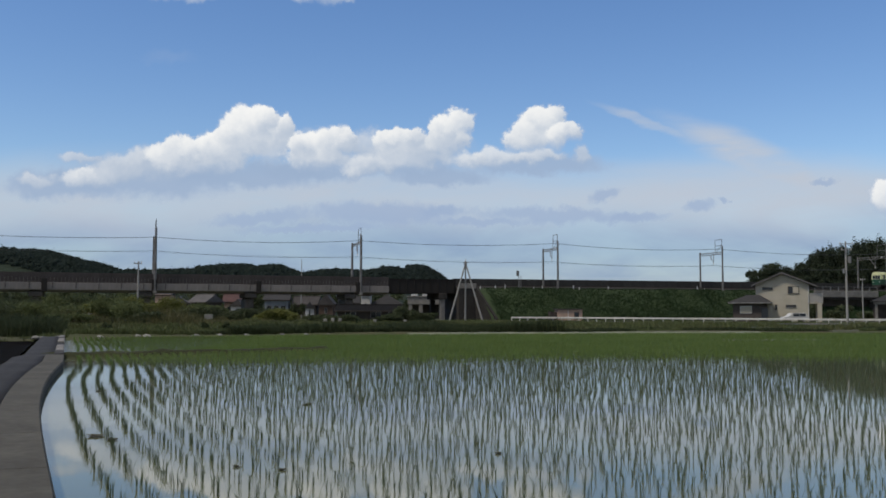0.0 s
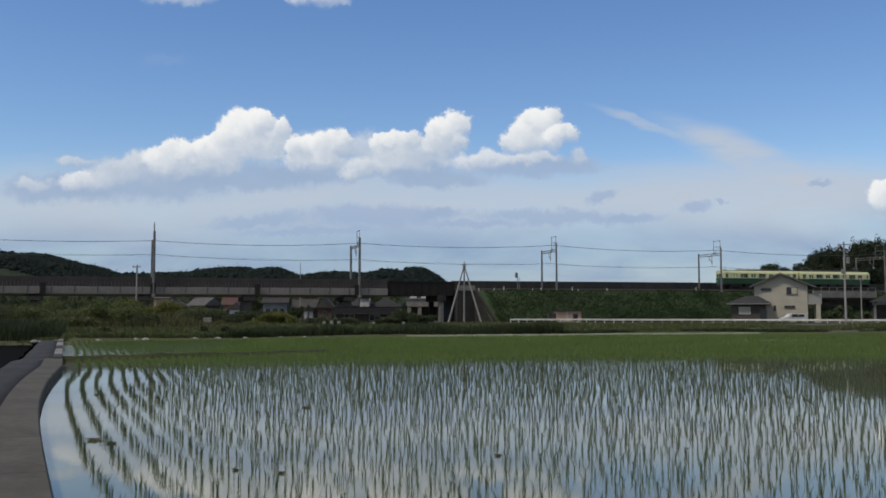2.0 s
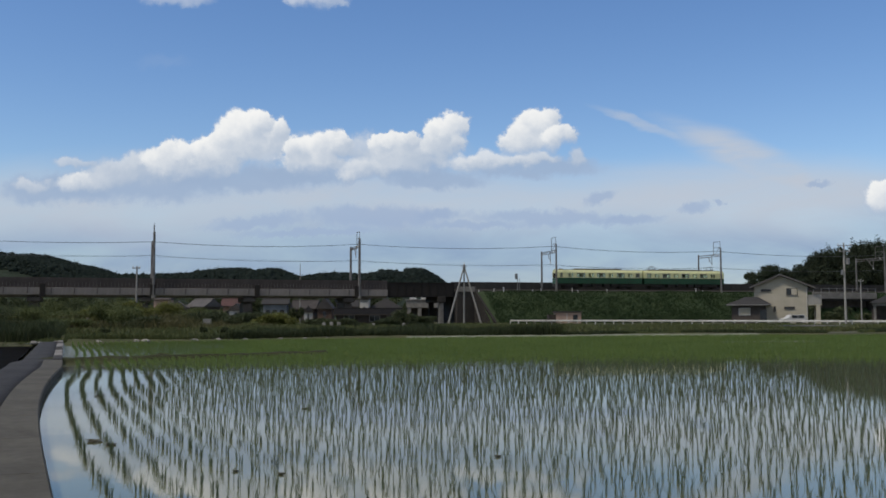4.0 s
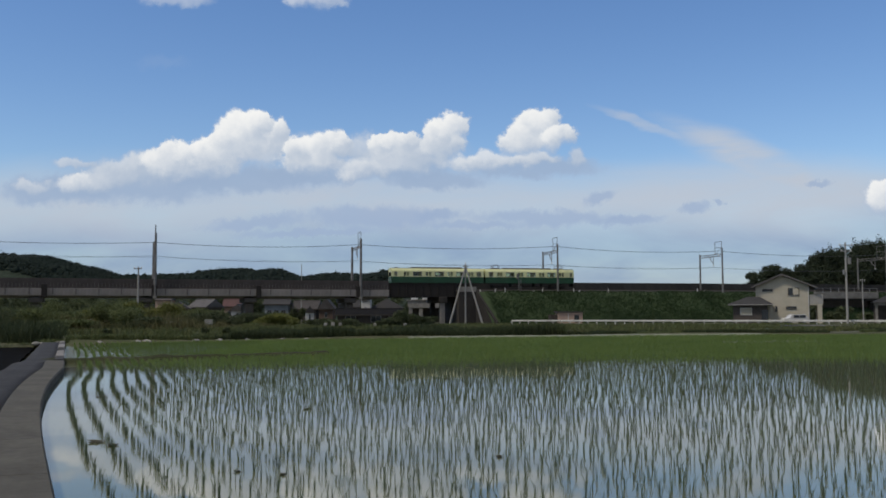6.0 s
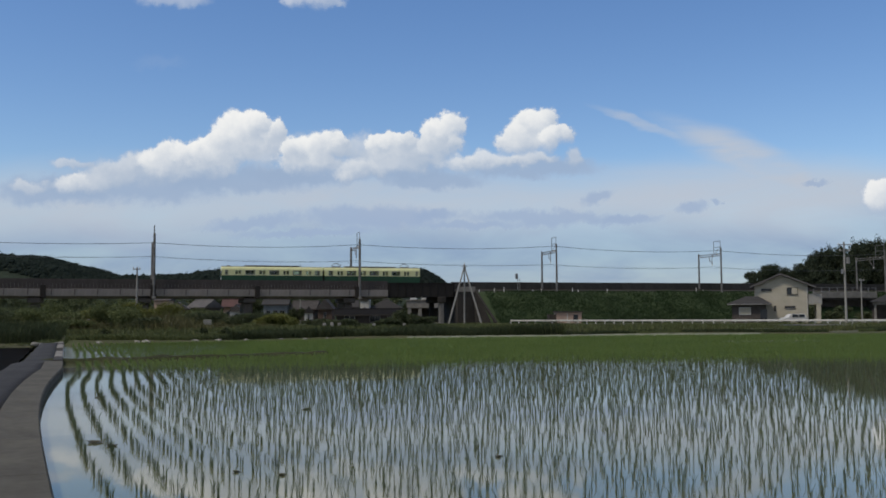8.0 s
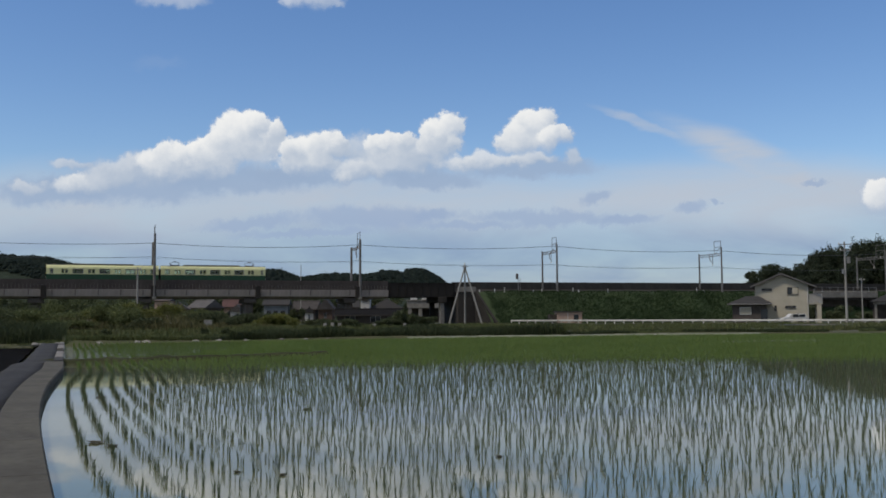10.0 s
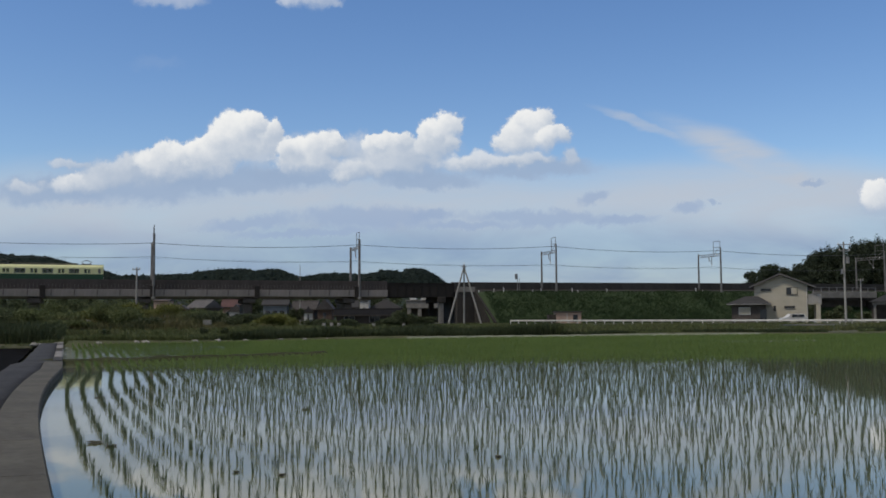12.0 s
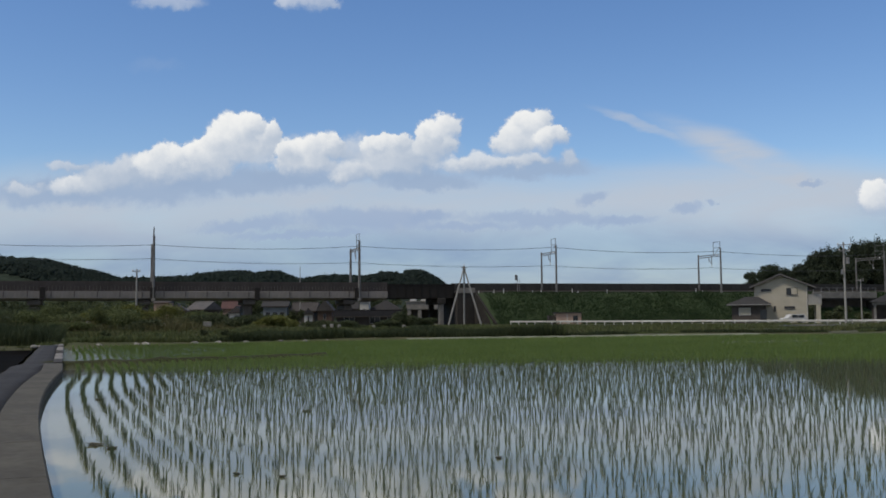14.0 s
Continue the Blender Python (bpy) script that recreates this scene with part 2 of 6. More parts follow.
M_REDROOF = material("dull_red_roof", (0.120, 0.062, 0.058), 0.85, second=(0.085, 0.050, 0.048), scale=0.8, stain=0.4)
M_BLUEGREY = material("blue_grey_siding", (0.22, 0.25, 0.27), 0.8, second=(0.17, 0.19, 0.21), scale=0.8, stain=0.3)
M_CLAY = material("clay_wall", (0.130, 0.088, 0.066), 0.9, second=(0.095, 0.066, 0.052), scale=0.9, stain=0.3)
M_PINK = material("pink_board", (0.50, 0.36, 0.285), 0.85, second=(0.42, 0.30, 0.24), scale=1.2, stain=0.3)
M_TAR = material("tarred_roof", (0.016, 0.016, 0.017), 1.0, second=(0.011, 0.011, 0.012), scale=0.8, spec=0.1)
M_WOOD = material("dark_timber", (0.060, 0.050, 0.042), 0.85, second=(0.036, 0.031, 0.028), scale=1.2, streak=(1, 1, 0.2), bump=0.005, stain=0.3)
M_BARK = material("bark", (0.075, 0.060, 0.045), 0.95, second=(0.045, 0.036, 0.028), scale=2.0, streak=(1, 1, 0.25), bump=0.02)
M_STONE = material("pale_stone", (0.30, 0.29, 0.27), 0.9, second=(0.20, 0.195, 0.18), scale=2.5, bump=0.03, piece=0.3)
M_HILL = material("wooded_hill", (0.021, 0.038, 0.022), 0.95, second=(0.010, 0.018, 0.010), scale=0.06, bump=1.2, bump_scale=0.25)
# bluish tone puts the haze of distance into the crowns' colour
M_CROWN = material("hazed_tree_crown", (0.028, 0.046, 0.038), 0.95, second=(0.023, 0.038, 0.032), scale=0.02, island=0.06, translucent=0.5)
M_ABUTMENT = material("dark_concrete", (0.048, 0.043, 0.039), 0.9, second=(0.032, 0.029, 0.026), scale=0.4, streak=(1, 1, 0.4), bump=0.01, stain=0.6)
# darker copy of the abutment concrete, with shade put into the colour
M_WING = material("shade_toned_concrete", (0.030, 0.027, 0.024), 0.9, second=(0.022, 0.020, 0.018), scale=0.4, streak=(1, 1, 0.4), stain=0.5)
M_REED = material("dry_reed", (0.15, 0.135, 0.060), 0.8, second=(0.080, 0.090, 0.034), scale=0.3, island=0.4, translucent=0.2)
M_MUD = material("wet_mud", (0.055, 0.058, 0.028), 0.8, second=(0.040, 0.045, 0.022), scale=1.5, bump=0.02, stain=0.4, spec=0.08)
M_DRYMUD = material("dry_mud", (0.25, 0.26, 0.20), 0.95, second=(0.16, 0.18, 0.12), scale=1.2, bump=0.01, stain=0.4)
# near-black colour that stands in for the shade of the ditch
M_DITCH_SHADE = material("ditch_shade_black", (0.008, 0.007, 0.006), 1.0, second=(0.005, 0.0045, 0.004), scale=1.0, bump=0.02, spec=0.02)
M_STRAW = material("wet_straw", (0.085, 0.080, 0.055), 0.8, second=(0.060, 0.058, 0.040), scale=4.0)
M_FLOWER = material("white_flower", (0.62, 0.62, 0.58), 0.8, second=(0.5, 0.5, 0.46), scale=4.0, island=0.2)

# ---- building blocks ----


def mesh_of(bm, name, mat, smooth=False):
    data = bpy.data.meshes.new(name)
    bm.to_mesh(data)
    bm.free()
    for m in (mat if isinstance(mat, (tuple, list)) else (mat,)):
        data.materials.append(m)
    if smooth:
        for f in data.polygons:
            f.use_smooth = True
    return data


def part(name, bm, mat, parent=None, label="", m=None, smooth=False):
    """Links a bmesh (or a finished mesh) as one mesh object under a thing or a part."""
    data = bm if isinstance(bm, bpy.types.Mesh) else mesh_of(bm, name, mat, smooth)
    ob = new(name, data)
    if parent:
        ob.parent = parent
    if m is not None:
        ob.matrix_basis = m
    if label:
        ob["label"] = label
    return ob


def thing(name, m, label, category, group="", kind=""):
    ob = new(name)
    ob.empty_display_size = 0.3
    ob.matrix_basis = m
    return tagged(ob, label, category, group, kind)


def box(bm, x0, x1, y0, y1, z0, z1, bevel=0.0):
    m = Matrix.Translation(((x0 + x1) / 2, (y0 + y1) / 2, (z0 + z1) / 2)) @ Matrix.Diagonal((x1 - x0, y1 - y0, z1 - z0, 1))
    made = bmesh.ops.create_cube(bm, size=1.0, matrix=m)["verts"]
    if bevel:
        edges = list({ed for v in made for ed in v.link_edges})
        bmesh.ops.bevel(bm, geom=edges, offset=bevel, segments=1, affect="EDGES")
    return bm


def boxed(*dims, bevel=0.0):
    return box(bmesh.new(), *dims, bevel=bevel)


def rod(bm, a, b, r0, r1=None, sides=8):
    """A tapered round bar from a to b."""
    a, b = Vector(a), Vector(b)
    m = Matrix.Translation((a + b) / 2) @ (b - a).to_track_quat("Z", "Y").to_matrix().to_4x4()
    bmesh.ops.create_cone(bm, cap_ends=True, segments=sides, radius1=r0, radius2=r0 if r1 is None else r1, depth=(b - a).length, matrix=m)
    return bm


def rodded(a, b, r0, r1=None, sides=8):
    return rod(bmesh.new(), a, b, r0, r1, sides)


def prism(bm, outline, y0, y1):
    """An outline in x and z, drawn out along y."""
    front = [bm.verts.new((x, y0, z)) for x, z in outline]
    back = [bm.verts.new((x, y1, z)) for x, z in outline]
    bm.faces.new(front)
    bm.faces.new(list(reversed(back)))
    for i in range(len(outline)):
        j = (i + 1) % len(outline)
        bm.faces.new((front[j], front[i], back[i], back[j]))
    bmesh.ops.recalc_face_normals(bm, faces=bm.faces)
    return bm


def sheet(name, verts, faces, mat, smooth=False):
    data = bpy.data.meshes.new(name)
    data.from_pydata(verts, [], faces)
    data.materials.append(mat)
    if smooth:
        data.polygons.foreach_set("use_smooth", [True] * len(data.polygons))
    data.update()
    return data


def quads(points, mat, name):
    """A mesh from an array (n, k, 3) of n polygons with k corners."""
    points = np.asarray(points, float)
    n, k, _ = points.shape
    data = bpy.data.meshes.new(name)
    data.vertices.add(n * k)
    data.vertices.foreach_set("co", points.reshape(-1))
    data.loops.add(n * k)
    data.loops.foreach_set("vertex_index", np.arange(n * k, dtype=np.int32))
    data.polygons.add(n)
    data.polygons.foreach_set("loop_start", np.arange(0, n * k, k, dtype=np.int32))
    data.polygons.foreach_set("loop_total", np.full(n, k, dtype=np.int32))
    data.materials.append(mat)
    data.update(calc_edges=True)
    data.validate()
    return data


def leaves(rng, centres, radii, count, size, droop=0.0, shell=0.55):
    """Leaf cards scattered through ellipsoids: count to each."""
    out = []
    for c, r in zip(centres, radii):
        d = rng.normal(size=(count, 3))
        d /= np.linalg.norm(d, axis=1)[:, None]
        d *= (shell + (1 - shell) * rng.random((count, 1))) * (0.8 + 0.35 * rng.random((count, 1)))
        p = np.asarray(c) + d * np.asarray(r)
        a = rng.normal(size=(count, 3))
        a[:, 2] -= droop
        a /= np.linalg.norm(a, axis=1)[:, None]
        b = np.cross(a, rng.normal(size=(count, 3)))
        b /= np.linalg.norm(b, axis=1)[:, None]
        s = size * (0.6 + 0.8 * rng.random((count, 1)))
        out.append(np.stack([p - a * s, p + b * s * 0.45, p + a * s, p - b * s * 0.45], 1))
    return np.concatenate(out)


def blades(rng, x, y, z, height, width, count, spread, lean):
    """Tufts of grass-like blades at the given places: bent, two pieces each."""
    n = len(x)
    base = np.repeat(np.stack([x, y, np.broadcast_to(z, (n,))], 1), count, 0)
    m = n * count
    turn = rng.random(m) * 2 * math.pi
    out = np.stack([np.cos(turn), np.sin(turn), np.zeros(m)], 1)
    base = base + out * (spread * rng.random((m, 1)))
    h = np.repeat(np.broadcast_to(height, (n,)), count) * (0.65 + 0.5 * rng.random(m))
    tip = base + out * (lean * h * rng.random(m))[:, None] + np.stack([np.zeros(m), np.zeros(m), h], 1)
    knee = base * 0.45 + tip * 0.55 - out * (0.10 * h)[:, None]
    face = rng.random(m) * 2 * math.pi
    w = np.stack([np.cos(face), np.sin(face), np.zeros(m)], 1) * width / 2
    low = np.stack([base - w, base + w, knee + w * 0.8, knee - w * 0.8], 1)
    high = np.stack([knee - w * 0.8, knee + w * 0.8, tip + w * 0.15, tip - w * 0.15], 1)
    return np.concatenate([low, high])


# ---- the plan ----
RAIL = 5.9                 # height of the rails over the paddy water


def track_y(x):
    return 173.3 + 0.27 * x - 0.0008 * x * x + 0.0015 * np.clip(x - 20.0, 0, None) ** 2


def track_slope(x):
    return 0.27 - 0.0016 * x + 0.0030 * np.clip(x - 20.0, 0, None)


def track_frame(x, off=0.0, z=0.0):
    """A pose on the railway: x along the line, y away from the paddy, z up."""
    k = float(track_slope(x))
    turn = math.atan(k)
    return Matrix.Translation((x - math.sin(turn) * off, track_y(x) + math.cos(turn) * off, z)) @ Matrix.Rotation(turn, 4, "Z")


LINE_X = np.linspace(-160, 190, 7001)
LINE_S = np.concatenate([[0.0], np.cumsum(np.hypot(np.diff(LINE_X), np.diff(track_y(LINE_X))))])
LINE_S = LINE_S - np.interp(0.0, LINE_X, LINE_S)


def x_at(s):
    return float(np.interp(s, LINE_S, LINE_X))


def swept(profile, x0, x1, step, mat, name):
    """A closed profile (offset, height) drawn along the railway."""
    xs = np.linspace(x0, x1, max(2, int(abs(x1 - x0) / step) + 1))
    k = len(profile)
    verts = [track_frame(float(x)) @ Vector((0, o, z)) for x in xs for o, z in profile]
    faces = [(i * k + j, i * k + (j + 1) % k, (i + 1) * k + (j + 1) % k, (i + 1) * k + j) for i in range(len(xs) - 1) for j in range(k)]
    faces += [tuple(range(k))[::-1], tuple(range((len(xs) - 1) * k, len(xs) * k))]
    data = sheet(name, verts, faces, mat)
    bm = bmesh.new()
    bm.from_mesh(data)
    bmesh.ops.recalc_face_normals(bm, faces=bm.faces)
    bm.to_mesh(data)
    bm.free()
    return data


# paddy: its banks in plan
def far_bank(x):
    """y of the far edge of the water."""
    return 53.0 + 0.36 * x - 0.0042 * x * x + 0.2 * np.sin(x * 0.7)


def wall_x(y):
    """x of the kerb's water side."""
    return -0.03 - 0.397 * y - 0.28 * np.sin(np.clip((y - 6.0) / 16.0, 0, 1) * math.pi)


def dike_y(x):
    """y of the low mud dike between the two paddies."""
    return 35.5 + 0.84 * x + 0.006 * x * x


def ground_height(x, y):
    x, y = np.asarray(x, float), np.asarray(y, float)
    left = wall_x(y)
    paddy = np.clip((x - left + 0.05) / 0.1, 0, 1) * np.clip((far_bank(x) - y) / 0.5, 0, 1) * np.clip((72 - x) / 1.0, 0, 1)
    beyond = np.clip((y - 75) / 60, 0, 1)
    land = 0.16 + (0.05 * np.sin(x * 0.31 + y * 0.17) + 0.04 * np.sin(y * 0.53 - x * 0.2)) * (1 - 0.6 * beyond) - beyond * 0.32
    low = np.clip((left + 0.1 - x) / 0.1, 0, 1) * np.clip((56 - y) / 5, 0, 1)
    hollow = np.clip((left - 1.28 - x) / 0.3, 0, 1) * np.clip((48 - y) / 3, 0, 1) * np.clip((y - 2) / 3, 0, 1) * np.clip((x - left + 9) / 4, 0, 1)
    land = land - 0.26 * low - 1.1 * hollow
    return land * (1 - paddy) - 0.14 * paddy


def build_ground():
    ys = np.concatenate([np.linspace(-60, 0, 13)[:-1], np.linspace(0, 80, 181)[:-1], np.linspace(80, 260, 61)[:-1], np.geomspace(260, 4500, 24)])
    us = np.concatenate([-np.geomspace(3.0, 0.9, 18)[:-1], np.linspace(-0.9, 0.9, 240), np.geomspace(0.9, 3.0, 18)[1:]])
    verts, faces = [], []
    for y in ys:
        xs = us * (14 + abs(y))
        zs = ground_height(xs, np.full_like(xs, y))
        verts += list(zip(xs, np.full_like(xs, y), zs))
    w = len(us)
    for i in range(len(ys) - 1):
        for j in range(w - 1):
            faces.append((i * w + j, i * w + j + 1, (i + 1) * w + j + 1, (i + 1) * w + j))
    ob = new("ground", sheet("ground", verts, faces, M_FIELD, True))
    tagged(ob, "flat farmland ground with grass and bare soil", "ground", kind="structure")


def build_water():
    ys = np.concatenate([np.linspace(-8, 20, 30), np.linspace(21, 90, 50)])
    verts, faces = [], []
    for y in ys:
        l, r = float(wall_x(y)) - 0.06, 70.0
        for t in np.linspace(0, 1, 60):
            x = l + (r - l) * t
            verts.append((x, min(y, float(far_bank(x)) + 0.3), 0.0))
    for i in range(len(ys) - 1):
        for j in range(59):
            faces.append((i * 60 + j, i * 60 + j + 1, (i + 1) * 60 + j + 1, (i + 1) * 60 + j))
    ob = new("water", sheet("water", verts, faces, M_WATER, True))
    tagged(ob, "still shallow water of a flooded rice paddy", "water", kind="structure")
    verts, faces = [], []
    for i in range(20):
        x = -20.0 + i * 0.6
        lo, hi = max(float(dike_y(x)), (x + 0.6) / -0.397) + 0.4, float(far_bank(x)) - 0.3
        for k in range(6):
            verts.append((x, lo + (hi - lo) * k / 5, 0.004))
    for i in range(19):
        for k in range(5):
            faces.append((i * 6 + k, (i + 1) * 6 + k, (i + 1) * 6 + k + 1, i * 6 + k + 1))
    tagged(new("water_corner", sheet("water_corner", verts, faces, M_RIPPLE, True)), "rippled open water in the paddy's corner", "water", kind="structure")


ROW_TURN = math.atan(0.397)     # the planted rows lean to the left of straight ahead


def build_rice():
    rng = np.random.default_rng(4)
    along, across = 0.125, 0.238
    a = np.arange(-10, 880) * along
    rows = np.arange(0, 416)
    A, K = np.meshgrid(a, rows)
    c, s = math.cos(ROW_TURN), math.sin(ROW_TURN)
    Y = c * (A + rng.normal(0, 0.026, A.shape)) + s * across * K
    # the rows follow the kerb, and straighten away from it
    swing = -0.34 * np.sin(np.clip((Y - 6.0) / 16.0, 0, 1) * math.pi) * np.exp(-K / 18.0)
    X = -0.03 - 0.397 * Y + 0.42 + K * across / c + swing + rng.normal(0, 0.018, Y.shape)
    X += 0.05 * np.sin(A * 0.21 + K * 0.006) + 0.03 * np.sin(A * 0.55 + K * 0.09)
    X, Y = X.ravel(), Y.ravel()
    edge = wall_x(Y)
    keep = (Y > 4.2) & (X > edge + 0.25) & (Y < far_bank(X) - 0.7) & (np.abs(X) < 0.50 * Y + 1.2) & (rng.random(X.shape) > 0.035)
    gap = Y - dike_y(X)
    keep &= (gap > 0.45) | (gap < -0.9) | (X > -4.0)
    corner = (Y > dike_y(X)) & (X < -8.5) & (Y < 46)
    X, Y = X[keep], Y[keep]
    corner = corner[keep]
    size = 0.122 * (0.75 + 0.5 * rng.random(X.shape))
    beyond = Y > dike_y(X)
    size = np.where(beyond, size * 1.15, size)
    # past about 25 m the near paddy's rows take the brighter-lit colour too
    lit_here = beyond | (Y > 25.0 + 1.5 * np.sin(X * 0.23) + rng.normal(0, 1.2, X.shape))
    groups, lit_blades = [], []
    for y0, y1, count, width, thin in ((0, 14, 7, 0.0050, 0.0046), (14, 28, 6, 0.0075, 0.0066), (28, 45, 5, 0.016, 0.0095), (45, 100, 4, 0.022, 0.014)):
        m = (Y >= y0) & (Y < y1) & lit_here & ~corner
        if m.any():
            lit_blades.append(blades(rng, X[m], Y[m], -0.02, size[m] + 0.02, width, count, 0.020, 0.8))
        m = (Y >= y0) & (Y < y1) & ~lit_here
        if m.any():
            groups.append(blades(rng, X[m], Y[m], -0.02, size[m] + 0.02, thin, count, 0.014, 0.26 if y1 < 30 else 0.6))
    lit_blades.append(blades(rng, X[corner], Y[corner], -0.02, size[corner], 0.011, 5, 0.012, 0.2))
    ob = new("rice_seedlings", quads(np.concatenate(groups), M_RICE, "rice_seedlings"))
    tagged(ob, "rows of young green rice seedlings standing in water", "rice", kind="stuff")
    ob = new("far_rice", quads(np.concatenate(lit_blades), M_RICE_LIT, "far_rice"))
    tagged(ob, "far rows of rice in a brighter-lit green", "rice", kind="stuff")


def build_dike():
    xs = np.linspace(-11.4, -4.0, 24)
    rng = np.random.default_rng(8)
    verts, faces = [], []
    prof = ((-0.42, -0.05), (-0.22, 0.09), (0.0, 0.12), (0.2, 0.09), (0.36, -0.05))
    for x in xs:
        y = float(dike_y(x))
        if y > far_bank(x):
            break
        j = rng.normal(0, 0.02)
        for o, z in prof:
            verts.append((x - o * 0.6, y + o * 0.8 + j, z * (1 + rng.normal(0, 0.2))))
    for i in range(len(verts) // 5 - 1):
        for k in range(4):
            faces.append((i * 5 + k, i * 5 + k + 1, i * 5 + k + 6, i * 5 + k + 5))
    ob = new("mud_dike", sheet("mud_dike", verts, faces, M_MUD, True))
    tagged(ob, "low dark mud dike between two paddies", "dike", kind="structure")


def build_kerb():
    """The concrete kerb wall along the paddy, cast in lengths, and the lane beside it."""
    root = thing("kerb_wall", Matrix(), "weathered beige concrete kerb wall along the paddy", "kerb", kind="structure")
    ys = np.linspace(1.0, 25.4, 13)
    for i in range(len(ys) - 1):
        steps = np.linspace(ys[i] + 0.006, ys[i + 1] - 0.006, 5)
        bm = bmesh.new()
        rings = []
        for y in steps:
            x = float(wall_x(y))
            rings.append([bm.verts.new((x + o * 0.93, y + o * 0.36, z)) for o, z in
                          ((0.0, -0.2), (0.0, 0.125), (-0.02, 0.15), (-0.45, 0.155), (-0.47, 0.13), (-0.47, -0.2))])
        for p, q in zip(rings, rings[1:]):
            for k in range(6):
                bm.faces.new((p[k], p[(k + 1) % 6], q[(k + 1) % 6], q[k]))
        bm.faces.new(rings[0])
        bm.faces.new(rings[-1][::-1])
        bmesh.ops.recalc_face_normals(bm, faces=bm.faces)
        part("kerb_length", bm, M_KERB, root)
    # the narrower, older wall that carries on to the end of the paddy
    old = thing("old_kerb", Matrix(), "narrow broken grey concrete kerb at the paddy's far end", "kerb", kind="structure")
    ys = np.linspace(25.5, 44.5, 9)
    rng = np.random.default_rng(2)
    for i in range(len(ys) - 1):
        bm = bmesh.new()
        y0, y1 = ys[i] + 0.03, ys[i + 1] - 0.03
        dz = rng.normal(0, 0.015)
        rings = []
        for y in (y0, y1):
            x = float(wall_x(y)) - 0.02
            rings.append([bm.verts.new((x + o, y + o * 0.36, z + dz)) for o, z in ((0, -0.2), (0, 0.15), (-0.02, 0.165), (-0.20, 0.165), (-0.22, 0.15), (-0.22, -0.2))])
        for k in range(6):
            bm.faces.new((rings[0][k], rings[0][(k + 1) % 6], rings[1][(k + 1) % 6], rings[1][k]))
        bm.faces.new(rings[0])
        bm.faces.new(rings[1][::-1])
        bmesh.ops.recalc_face_normals(bm, faces=bm.faces)
        part("kerb_length", bm, M_CONCRETE if i % 3 else M_ABUTMENT, old)
    verts, faces = [], []
    ys = np.linspace(-20, 45, 56)
    for y in ys:
        x = float(wall_x(max(y, 0)))
        inner = 0.46 if y < 25.4 else 0.22
        for o in (inner, inner + 0.28, inner + 0.55, inner + 0.8):
            verts.append((x - o * 0.93, y - o * 0.36, 0.115 + 0.01 * math.sin(y * 1.3 + o * 4)))
    for i in range(len(ys) - 1):
        for k in range(3):
            faces.append((i * 4 + k, (i + 1) * 4 + k, (i + 1) * 4 + k + 1, i * 4 + k + 1))
    ob = new("lane", sheet("lane", verts, faces, M_ASPHALT, True))
    solid = ob.modifiers.new("thickness", "SOLIDIFY")
    solid.thickness, solid.offset = 0.12, -1
    tagged(ob, "narrow dark asphalt farm lane beside the kerb", "lane", kind="structure")


# ---- railway ----
BRIDGE = (-10.6, 1.4)        # the dark steel span, in x
BANK_FROM = 1.6
PIERS = (-78.7, -64.2, -48.5, -32.4, -15.9)


def build_viaduct():
    root = thing("viaduct", Matrix(), "grey concrete railway viaduct with panelled side beams", "viaduct")
    part("deck", swept(((-2.6, RAIL - 0.35), (6.4, RAIL - 0.35), (6.4, RAIL - 0.75), (5.2, RAIL - 1.5), (-1.6, RAIL - 1.5), (-2.6, RAIL - 0.9)),
                       -150, BRIDGE[0], 6, M_VIADUCT, "deck"), None, root)
    last = float(np.interp(BRIDGE[0], LINE_X, LINE_S))
    panel_x = [x_at(last - 3.45 * (i + 1)) for i in range(40)]
    panel = mesh_of(boxed(0.02, 3.45, -2.95, -2.62, RAIL - 1.22, RAIL - 0.06, bevel=0.03), "side_panel", M_VIADUCT)
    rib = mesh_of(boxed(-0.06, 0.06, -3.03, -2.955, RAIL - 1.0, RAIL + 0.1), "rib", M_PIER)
    barrier = mesh_of(boxed(0.0, 3.47, -2.50, -2.42, RAIL - 0.34, RAIL + 1.55), "barrier_panel", M_DARKWALL)
    post = mesh_of(boxed(-0.022, 0.022, -2.83, -2.785, RAIL - 0.06, RAIL + 0.80), "fence_post", M_MAST)
    for x in panel_x:
        m = track_frame(float(x))
        part("side_panel", panel, None, root, m=m)
        part("rib", rib, None, root, m=m)
        part("barrier_panel", barrier, None, root, m=m)
    for x in np.arange(-92, BRIDGE[0], 0.52):
        part("fence_post", post, None, root, m=track_frame(float(x)))
    rail = swept(((-2.83, RAIL + 0.74), (-2.78, RAIL + 0.74), (-2.78, RAIL + 0.78), (-2.83, RAIL + 0.78)), -150, BRIDGE[0], 4, M_DARKWALL, "hand_rail")
    part("hand_rail", rail, None, root)
    for x in PIERS:
        m = track_frame(x)
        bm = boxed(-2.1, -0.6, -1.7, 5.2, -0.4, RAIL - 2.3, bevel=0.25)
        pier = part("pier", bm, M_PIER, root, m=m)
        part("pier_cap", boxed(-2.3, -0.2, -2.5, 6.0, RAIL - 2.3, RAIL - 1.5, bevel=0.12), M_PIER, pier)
        part("pier_bracket", boxed(-0.42, 0.42, -3.35, -3.06, RAIL - 1.5, RAIL + 0.55, bevel=0.05), M_STEEL, pier)


